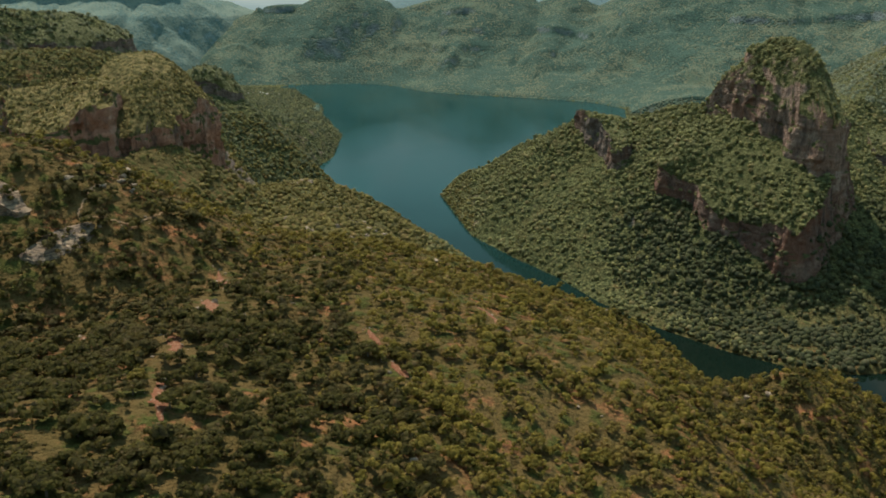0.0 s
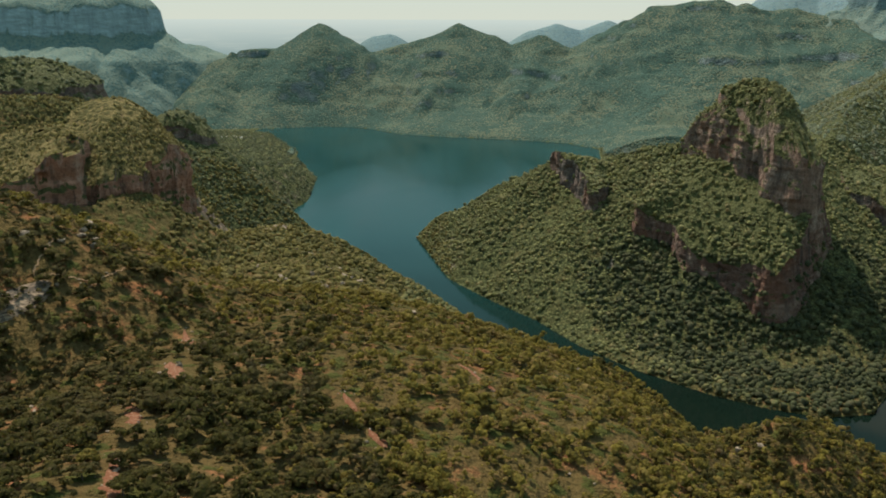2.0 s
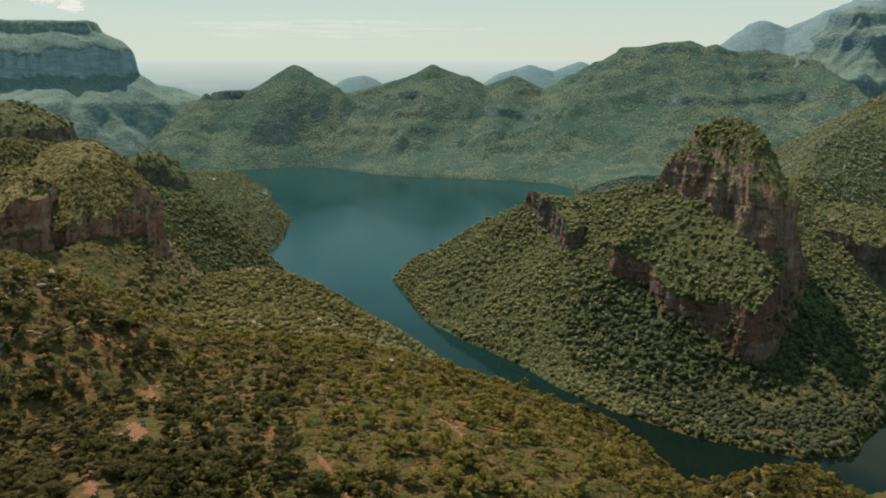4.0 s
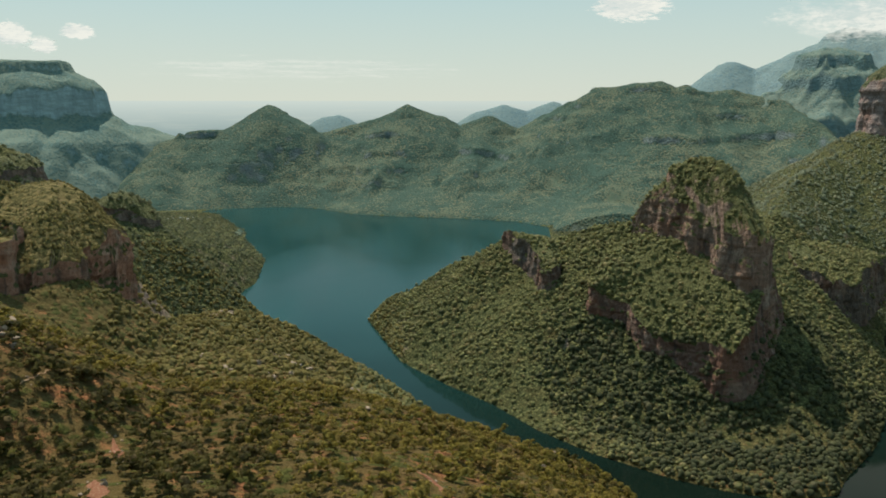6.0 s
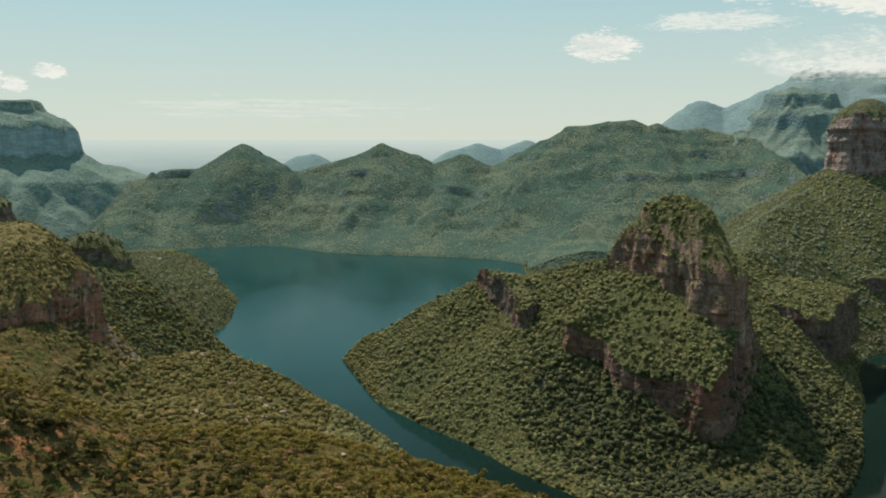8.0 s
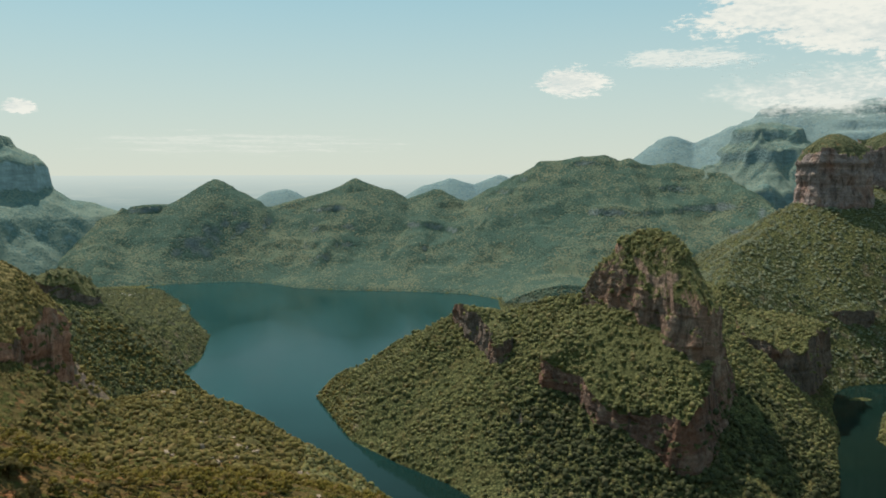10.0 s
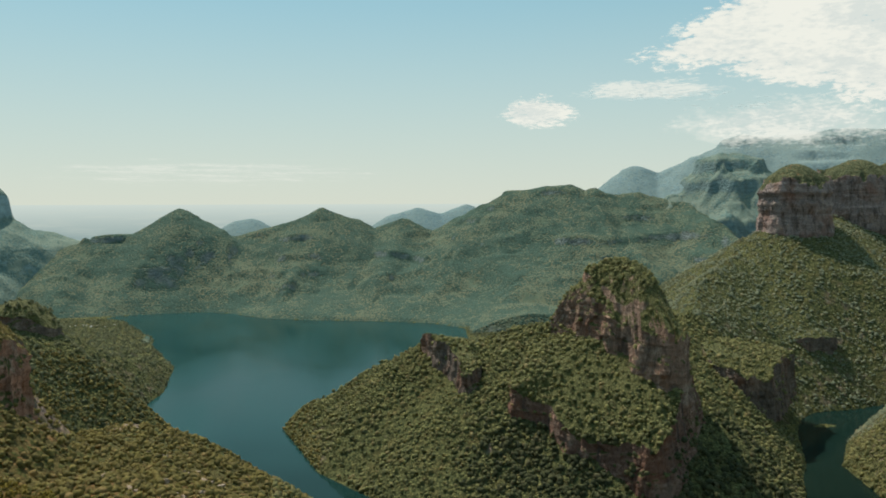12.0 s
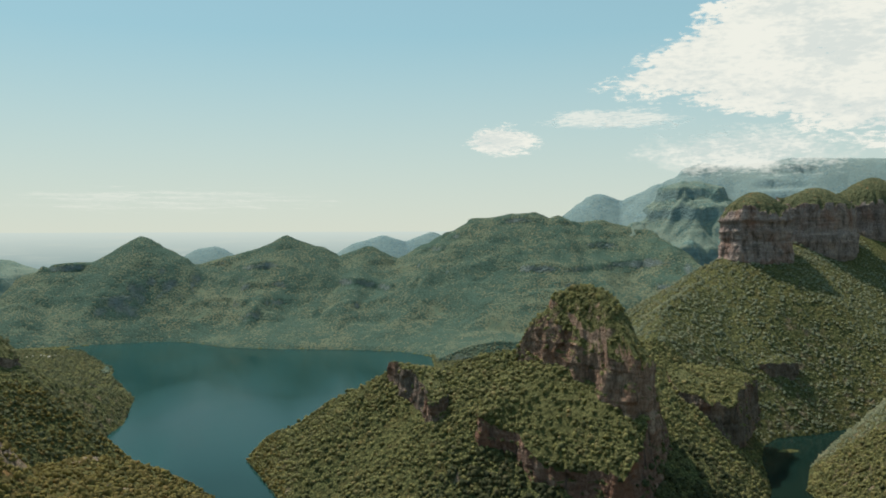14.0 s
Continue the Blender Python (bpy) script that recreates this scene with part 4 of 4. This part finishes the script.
def scatter(n, x0, x1, y0, y1, keep):
    """n places in a box, kept where keep(x, y) is more than chance."""
    x, y = x0 + (x1 - x0) * rng.rand(n), y0 + (y1 - y0) * rng.rand(n)
    k = (rng.rand(n) < keep(x, y)) & (shore(x, y) > 0.5)
    x, y = x[k], y[k]
    z, ok = on_land(x, y)
    return x[ok], y[ok], z[ok]


def thicket(name, label, crowns, places, sizes, tall, material, category="trees", smooth=False, sunk=0.06):
    """Trees joined into one sheet of growth."""
    x, y, z = places
    n = len(x)
    size = sizes[0] + (sizes[1] - sizes[0]) * rng.rand(n) ** 2.0
    turn = rng.rand(n) * 6.28
    kind = rng.randint(0, len(crowns), n)
    cos, fas, off = [], [], 0
    for k, (co, fa) in enumerate(crowns):
        i = np.nonzero(kind == k)[0]
        c, s = np.cos(turn[i])[:, None], np.sin(turn[i])[:, None]
        w, h = size[i][:, None], (size[i] * (tall[0] + (tall[1] - tall[0]) * rng.rand(len(i))))[:, None]
        v = np.stack([x[i][:, None] + w * (c * co[:, 0] - s * co[:, 1]), y[i][:, None] + w * (s * co[:, 0] + c * co[:, 1]), z[i][:, None] - sunk * h + h * co[:, 2]], -1)
        cos.append(v.reshape(-1, 3))
        fas.append((fa[None] + (np.arange(len(i)) * len(co))[:, None, None] + off).reshape(-1, fa.shape[1]))
        off += len(i) * len(co)
    return tagged(mesh_of(name, np.concatenate(cos), np.concatenate(fas), material, smooth), label, category, kind="stuff")


def in_view(x, y, spread=0.60):
    return (x > -spread * y - 40) & (x < spread * y + 40)


CHUTES = [([(-113, 414), (-108, 400), (-103, 384)], 4.0), ([(-103, 356), (-97, 340), (-90, 325)], 8.0), ([(-103, 303), (-96, 289), (-92, 278)], 6.5), ([(-88, 248), (-83, 230), (-77, 214)], 4.5),
          ([(-30, 326), (-24, 312)], 4.0), ([(16, 380), (24, 366), (30, 352)], 4.0), ([(-19, 300), (-13, 288)], 4.0), ([(-142, 318), (-138, 308)], 3.0)]
CLEARINGS = [(x, y, 0.75 * w + 1.5) for pts, w in CHUTES for x, y in pts] + [(-102, 307, 7), (-112, 411, 9), (-97, 342, 10), (-89, 255, 7), (-27, 319, 8), (-17, 291, 7), (-9, 389, 6), (-140, 314, 5), (-75, 493, 7), (22, 369, 7), (-177, 425, 4), (-176, 408, 4), (-160, 410, 4), (-150, 424, 4), (60, 300, 8), (-40, 420, 8)]


def bare(x, y):
    """Less than one in stony openings of the near bush."""
    k = np.clip(0.55 + 1.5 * fbm(x, y, 45, 3, 6), 0.0, 1.0)
    for cx, cy, r in CLEARINGS:
        k = np.where(np.hypot(x - cx, y - cy) < r * (1 + 0.4 * value_noise(x, y, 6, 3)), -3.0, k)
    return k


BUSHES = [crown_cards(3, 9, 0.115) for _ in range(10)]
SHRUBS = [crown_cards(1, 6, 0.20) for _ in range(6)]
ROUNDED = [crown_lumps(k) for k in (1, 1, 2, 1, 1, 1, 1, 1, 1, 1)]
DOTS = [dome([(5, 45), (6, -15)]) for _ in range(10)]

near_keep = lambda x, y: np.where(in_view(x, y) & (bare(x, y) > -1), 0.62 + 0.38 * bare(x, y), 0)
spur = scatter(13000, -420, 420, 300, 760, near_keep)
# trees on this side get the leaves with shade in their colour
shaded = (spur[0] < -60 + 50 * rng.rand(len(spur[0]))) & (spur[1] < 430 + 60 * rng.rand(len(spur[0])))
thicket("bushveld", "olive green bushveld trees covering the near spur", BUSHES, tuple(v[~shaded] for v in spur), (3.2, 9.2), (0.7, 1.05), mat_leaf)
thicket("bushveld", "dark green bushveld trees on the western flank, coloured as in shade", BUSHES, tuple(v[shaded] for v in spur), (3.2, 9.2), (0.7, 1.05), mat_leaf_shaded)
thicket("bushveld", "dark green bush crowded on the steep knoll, coloured as in shade", BUSHES, scatter(2600, 110, 420, 330, 640, lambda x, y: in_view(x, y) * 0.9), (3.5, 8.0), (0.7, 1.0), mat_leaf_shaded)
low = scatter(17000, -300, 320, 170, 600, lambda x, y: in_view(x, y) * np.clip(0.75 + 0.6 * bare(x, y), 0.0, 0.95))
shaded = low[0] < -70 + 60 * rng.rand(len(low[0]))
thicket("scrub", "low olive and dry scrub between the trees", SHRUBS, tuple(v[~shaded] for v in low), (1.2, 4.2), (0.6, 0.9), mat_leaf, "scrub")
thicket("scrub", "low dark green scrub on the western flank, coloured as in shade", SHRUBS, tuple(v[shaded] for v in low), (1.2, 4.2), (0.6, 0.9), mat_leaf_shaded, "scrub")
west_top = lambda x, y: (x < -285 - 0.1 * (y - 950)) & (y < 1450)
thicket("bushveld", "green bush on the western canyon slopes", ROUNDED, scatter(14000, -480, 60, 700, 1950, lambda x, y: in_view(x, y, 0.56) * np.where(west_top(x, y), 0.0, 0.92)), (3.4, 9.0), (0.60, 0.90), mat_leaf_west, sunk=0.12)
thicket("scrub", "small olive bushes on the grassy western hilltops", DOTS, scatter(20000, -680, -270, 850, 1450, lambda x, y: in_view(x, y, 0.56) * west_top(x, y) * np.clip(0.42 + 0.9 * fbm(x, y, 70, 3, 2), 0.10, 1)), (1.6, 5.0), (0.60, 0.90), mat_leaf_west, "scrub", sunk=0.12)
slope_places = scatter(41000, -20, 1060, 960, 2000, lambda x, y: np.clip(0.95 + 1.2 * np.minimum(fbm(x, y, 110, 3, 4) + 0.05, 0), 0.2, 1) * ((x < 780) | (y < 1830)))
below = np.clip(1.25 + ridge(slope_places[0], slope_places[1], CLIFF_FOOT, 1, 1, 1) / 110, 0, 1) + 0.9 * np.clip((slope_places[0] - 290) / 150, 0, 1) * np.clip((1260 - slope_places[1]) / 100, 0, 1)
dark_wood = rng.rand(len(below)) < below * (slope_places[2] < 120)  # tall dark forest in the hollow below the red cliff and by the channel
thicket("woodland", "dense green bush on the peninsula slopes", ROUNDED, tuple(v[~dark_wood] for v in slope_places), (3.0, 10.0), (0.60, 0.90), mat_leaf_far, sunk=0.14)
thicket("woodland", "dark green forest in the hollow below the red cliff", ROUNDED, tuple(v[dark_wood] for v in slope_places), (4.0, 11.0), (0.70, 1.0), mat_leaf_forest, sunk=0.14)
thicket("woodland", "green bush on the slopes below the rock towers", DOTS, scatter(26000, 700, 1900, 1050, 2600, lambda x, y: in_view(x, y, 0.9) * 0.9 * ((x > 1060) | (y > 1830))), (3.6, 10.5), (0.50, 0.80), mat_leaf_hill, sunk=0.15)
thicket("scrub", "bush clinging to the rocky summit", ROUNDED, scatter(2600, 452, 640, 1262, 1540, lambda x, y: np.clip(0.55 + 1.2 * fbm(x, y, 36, 2, 3), 0.05, 1)), (1.6, 5.0), (0.60, 0.9), mat_leaf_far, "scrub", sunk=0.10)
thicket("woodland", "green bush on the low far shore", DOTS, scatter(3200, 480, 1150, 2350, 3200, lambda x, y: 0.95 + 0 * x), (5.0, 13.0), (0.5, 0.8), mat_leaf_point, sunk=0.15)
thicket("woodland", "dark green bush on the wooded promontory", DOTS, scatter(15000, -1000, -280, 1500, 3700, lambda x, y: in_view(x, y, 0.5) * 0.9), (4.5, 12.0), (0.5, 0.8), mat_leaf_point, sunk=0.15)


def tube(points, r0, r1, sides=6):
    co, fa = [], []
    for k, p in enumerate(points):
        r = r0 + (r1 - r0) * k / (len(points) - 1)
        for j in range(sides):
            co.append((p[0] + r * math.cos(6.2832 * j / sides), p[1] + r * math.sin(6.2832 * j / sides), p[2]))
    for k in range(len(points) - 1):
        for j in range(sides):
            fa.append((k * sides + j, k * sides + (j + 1) % sides, (k + 1) * sides + (j + 1) % sides, (k + 1) * sides + j))
    return np.array(co), np.array(fa)


def tree_thing(size, height, leaves, note):
    """One near tree: a leaning trunk with limbs, and a crown of leaf sprays."""
    ob = new("tree")
    bits = [tube([(0, 0, -0.6), (0.1, 0.05, 0.25 * height), (0.25, 0.1, 0.6 * height)], 0.035 * size, 0.015 * size)]
    for k in range(4):
        a = 1.57 * k + rng.rand()
        bits.append(tube([(0.1, 0.05, (0.2 + 0.05 * k) * height), (0.16 * size * math.cos(a), 0.16 * size * math.sin(a), 0.45 * height), (0.3 * size * math.cos(a), 0.3 * size * math.sin(a), 0.68 * height)], 0.016 * size, 0.006 * size, 5))
    off, cos, fas = 0, [], []
    for co, fa in bits:
        cos.append(co)
        fas.append(fa + off)
        off += len(co)
    mesh_of("trunk", np.concatenate(cos), np.concatenate(fas), mat_bark).parent = ob
    co, fa = crown_cards(11, 34, 0.06)
    mesh_of("crown", co * np.array([size, size, height]), fa, leaves, False).parent = ob
    return tagged(ob, note, "tree", "trees on the near spur")


DARK, OLIVE = (mat_leaf_shaded, "dense dark green bushveld tree on the slope, coloured as in shade"), (mat_leaf, "olive green bushveld tree on the stony slope")
KINDS = [tree_thing(w, h, *k) for w, h, k in ((7.4, 5.8, DARK), (9.4, 7.0, DARK), (6.4, 5.4, OLIVE), (8.4, 5.8, DARK), (10.5, 7.4, DARK), (5.2, 4.4, OLIVE), (7.0, 6.2, OLIVE), (8.8, 7.0, DARK))]
px, py, pz = scatter(3600, -190, 230, 165, 320, lambda x, y: in_view(x, y, 0.58) * np.clip(0.30 + 0.45 * bare(x, y) + np.clip((10 - x) / 50, 0, 0.45), 0, 1) * (bare(x, y) > -1))
for i in range(min(len(px), 300 + len(KINDS))):
    m = pose(px[i], py[i], pz[i] - 0.2, 0, 0, rng.rand() * 360)
    if i < len(KINDS):
        KINDS[i].matrix_basis = m
    else:
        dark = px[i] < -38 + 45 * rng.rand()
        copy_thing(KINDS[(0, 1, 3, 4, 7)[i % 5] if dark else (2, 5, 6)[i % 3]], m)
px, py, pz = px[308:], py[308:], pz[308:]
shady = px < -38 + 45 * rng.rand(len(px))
thicket("bushveld", "dark green bushveld trees beside the near trees, coloured as in shade", BUSHES, (px[shady], py[shady], pz[shady]), (3.5, 8.0), (0.75, 1.1), mat_leaf_shaded)
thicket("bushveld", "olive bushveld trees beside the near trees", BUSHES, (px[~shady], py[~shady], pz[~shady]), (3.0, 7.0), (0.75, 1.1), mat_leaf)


# ---- rocks and paths on the near spur ----
def boulder_mesh(seed, flat):
    """A weathered block: a rounded cube, split and chipped."""
    r = np.random.RandomState(seed)
    bm = bmesh.new()
    bmesh.ops.create_cube(bm, size=1.0)
    bmesh.ops.subdivide_edges(bm, edges=bm.edges[:], cuts=3, use_grid_fill=True)
    cut = r.normal(size=(11, 3))
    cut /= np.linalg.norm(cut, axis=1, keepdims=True)
    for v in bm.verts:
        p = np.array(v.co)
        p = 0.80 * p + 0.20 * p / np.linalg.norm(p) * 0.62
        for c in cut:
            over = p @ c - 0.34
            if over > 0:
                p = p - c * over * 0.9
        p = p * (1 + 0.07 * noise.noise(Vector(p * 5 + seed))) * (1.0, 0.8, flat)
        v.co = p
    me = bpy.data.meshes.new("boulder")
    bm.to_mesh(me)
    bm.free()
    me.materials.append(mat_stone)
    return me


_s = Nodes("pale_lichened_stone")
mat_stone = _s.done(_s.mix(_s.ramp(_s.noise(0.8, 5, 0.7), 0.35, 0.65), (0.13, 0.093, 0.066), (0.34, 0.250, 0.175)), 0.9, _s.bump(_s.noise(2.0, 5, 0.7), 0.8, 0.3))
BOULDERS = [boulder_mesh(k, 0.5 + 0.07 * k) for k in range(6)]
OUTCROPS = [(-170, 447, 6), (-166, 453, 5), (-173, 456, 5), (-163, 444, 4), (-169, 398, 3), (-166, 404, 2.5), (-175, 392, 3), (-181, 487, 9), (-174, 432, 4), (-187, 423, 5), (-98, 349, 3), (-86, 294, 3.2), (-81, 330, 3), (-84, 236, 2.5), (-75, 292, 2.6), (-8, 225, 3),
            (-64, 347, 2.5), (-70, 532, 5), (-58, 524, 5), (-46, 546, 6), (-4, 524, 3.5), (206, 497, 5), (95, 516, 5), (120, 598, 5), (126, 602, 4), (115, 604, 3.5), (123, 592, 3), (131, 607, 3), (196, 505, 4), (-173, 925, 8), (-206, 1242, 12), (-212, 1225, 9), (-196, 1250, 8)]
for x, y in ((-128, 812), (-110, 800), (-60, 760), (-45, 742), (-140, 850), (-85, 790), (-70, 812)):  # broken rock on the brow
    OUTCROPS += [(x + 7 * rng.normal(), y + 7 * rng.normal(), 2.5 + 4 * rng.rand()) for _ in range(4)]
for x, y in ((-211, 1227), (-195, 1266), (-154, 1105), (-115, 1003), (-99, 1022), (-83, 983), (-127, 912), (-15, 894)):  # ledges breaking through the bush
    OUTCROPS += [(x + 9 * rng.normal(), y + 6 * rng.normal(), 3.5 + 6 * rng.rand()) for _ in range(5)]
for k in range(150):  # loose stones in the openings
    c = CLEARINGS[k % len(CLEARINGS)]
    OUTCROPS.append((c[0] + c[2] * rng.normal() * 0.5, c[1] + c[2] * rng.normal() * 0.5, 0.5 + 1.3 * rng.rand() ** 2))
for k, (x, y, size) in enumerate(OUTCROPS):
    z = float(land(np.array([x]), np.array([y]))[0])
    ob = new("boulder", BOULDERS[k % 6])
    ob.matrix_basis = pose(x, y, z + 0.12 * size, 12 * rng.normal(), 12 * rng.normal(), rng.rand() * 360) @ Matrix.Diagonal((size, size, size, 1))
    tagged(ob, "large pale weathered rock outcrop on the slope" if size > 4 else "pale loose stone on red soil", "rock", "rocks on the near spur")


def scree(points, width):
    """A chute of bare red soil, uneven along its edges, that follows the ground."""
    pts = np.concatenate([np.linspace(a, b, 10, endpoint=False) for a, b in zip(np.array(points, float), np.array(points[1:], float))] + [np.array(points[-1:], float)])
    d = np.gradient(pts, axis=0)
    d /= np.linalg.norm(d, axis=1, keepdims=True)
    n = len(pts)
    taper = np.sin(np.linspace(0.25, 2.9, n)) * width * 0.5
    rows = []
    for k, side in enumerate(np.linspace(-1, 1, 5)):
        q = pts + (side * taper * (1 + 0.8 * value_noise(pts[:, 0], pts[:, 1], 3.0, k)))[:, None] * np.stack([-d[:, 1], d[:, 0]], 1)
        rows.append(np.column_stack([q, land(q[:, 0], q[:, 1]) + (0.45 if abs(side) < 0.9 else -0.3)]))
    i = (np.arange(4)[:, None] * n + np.arange(n - 1)[None]).ravel()
    ob = mesh_of("scree", np.concatenate(rows), np.stack([i, i + 1, i + 1 + n, i + n], 1), mat_scree)
    return tagged(ob, "bare chute of red soil and stones between bushes", "scree", kind="structure")


_c = Nodes("red_soil")
mat_scree = _c.done(_c.mix(_c.ramp(_c.cells(0.9)[0], 0.15, 0.45), _c.mix(_c.noise(0.5, 4), (0.20, 0.105, 0.060), (0.28, 0.17, 0.105)), _c.mix(_c.noise(0.3, 5), (0.13, 0.046, 0.022), (0.19, 0.076, 0.036))), 0.95, _c.bump(_c.cells(0.9)[0], 0.8, 0.4))
for chute, width in CHUTES:
    scree(chute, width)


def footpath(points, width):
    """A trodden track that follows the ground."""
    pts = []
    for (ax, ay), (bx, by) in zip(points, points[1:]):
        for u in np.linspace(0, 1, 12, endpoint=False):
            pts.append((ax + u * (bx - ax) + 0.8 * rng.normal() * 0.5, ay + u * (by - ay) + 0.8 * rng.normal() * 0.5))
    pts = np.array(pts)
    d = np.gradient(pts, axis=0)
    d /= np.linalg.norm(d, axis=1, keepdims=True)
    co = []
    for side in (-0.5, 0.5):
        q = pts + side * width * np.stack([-d[:, 1], d[:, 0]], 1)
        co.append(np.column_stack([q, land(q[:, 0], q[:, 1]) + 0.25]))
    n = len(pts)
    i = np.arange(n - 1)
    ob = mesh_of("footpath", np.concatenate(co), np.stack([i, i + 1, i + 1 + n, i + n], 1), mat_track)
    return tagged(ob, "narrow trodden footpath of pale earth", "path", kind="structure")


_t = Nodes("pale_earth")
mat_track = _t.done(_t.mix(_t.noise(0.6, 4), (0.22, 0.125, 0.065), (0.28, 0.175, 0.10)), 0.95)
footpath([(-177, 436), (-177, 413), (-176, 403), (-171, 408), (-152, 416)], 0.7)
footpath([(-159, 402), (-155, 407), (-150, 426), (-146, 440)], 0.6)


# ---- an islet in the inlet ----
islet = sheet("islet", np.arange(1060, 1140, 3.0), np.arange(1645, 1705, 3.0), lambda x, y: 3.5 * (1 - ((x - 1098) / 26) ** 2 - ((y - 1674) / 13) ** 2) + 1.2 * fbm(x, y, 14, 3, 2), mat_ground)
tagged(islet, "low bushy islet in the narrow inlet", "island", kind="structure")

# ---- the hamlet by the lake ----
_w, _r = Nodes("whitewash"), Nodes("pale_roof")
mat_white = _w.done(_w.mix(_w.noise(0.5, 3), (0.62, 0.58, 0.50), (0.78, 0.75, 0.68)), 0.9)
mat_roof = _r.done(_r.mix(_r.noise(0.7, 3), (0.45, 0.38, 0.30), (0.66, 0.60, 0.52)), 0.8)


def cottage(w, d, h):
    ob = tagged(new("cottage"), "small pale cottage with a pitched roof by the lake", "house", "cottages by the lake")
    for part_name, mat, co, fa in (
            ("wall", mat_white, [(-w, -d, -6), (w, -d, -6), (w, d, -6), (-w, d, -6), (-w, -d, h), (w, -d, h), (w, d, h), (-w, d, h)], [(0, 1, 5, 4), (1, 2, 6, 5), (2, 3, 7, 6), (3, 0, 4, 7), (4, 5, 6, 7)]),
            ("roof", mat_roof, [(-w - 0.5, -d - 0.5, h + 0.01), (w + 0.5, -d - 0.5, h + 0.01), (w + 0.5, d + 0.5, h + 0.01), (-w - 0.5, d + 0.5, h + 0.01), (-w - 0.5, 0, h * 1.7), (w + 0.5, 0, h * 1.7)], [(0, 1, 5, 4), (2, 3, 4, 5), (0, 4, 3, 3), (1, 2, 5, 5)])):
        me = bpy.data.meshes.new(part_name)
        me.from_pydata(co, [], [tuple(dict.fromkeys(f)) for f in fa])
        me.materials.append(mat)
        new(part_name, me).parent = ob
    return ob


first = cottage(6.5, 4.0, 4.0)
for k, (x, y) in enumerate([(-700, 3462), (-716, 3449), (-733, 3473), (-748, 3446), (-684, 3474), (-664, 3497), (-724, 3496), (-703, 3485), (-760, 3484), (-630, 3528), (-652, 3470), (-738, 3510), (-690, 3515), (-775, 3465)]):
    z = float(land(np.array([x]), np.array([y]))[0])
    m = pose(x, y, z, 0, 0, 37 * k) @ Matrix.Diagonal((0.45 + 0.4 * rng.rand(), 0.5 + 0.3 * rng.rand(), 0.6 + 0.3 * rng.rand(), 1))
    if k == 0:
        first.matrix_basis = m
    else:
        copy_thing(first, m)
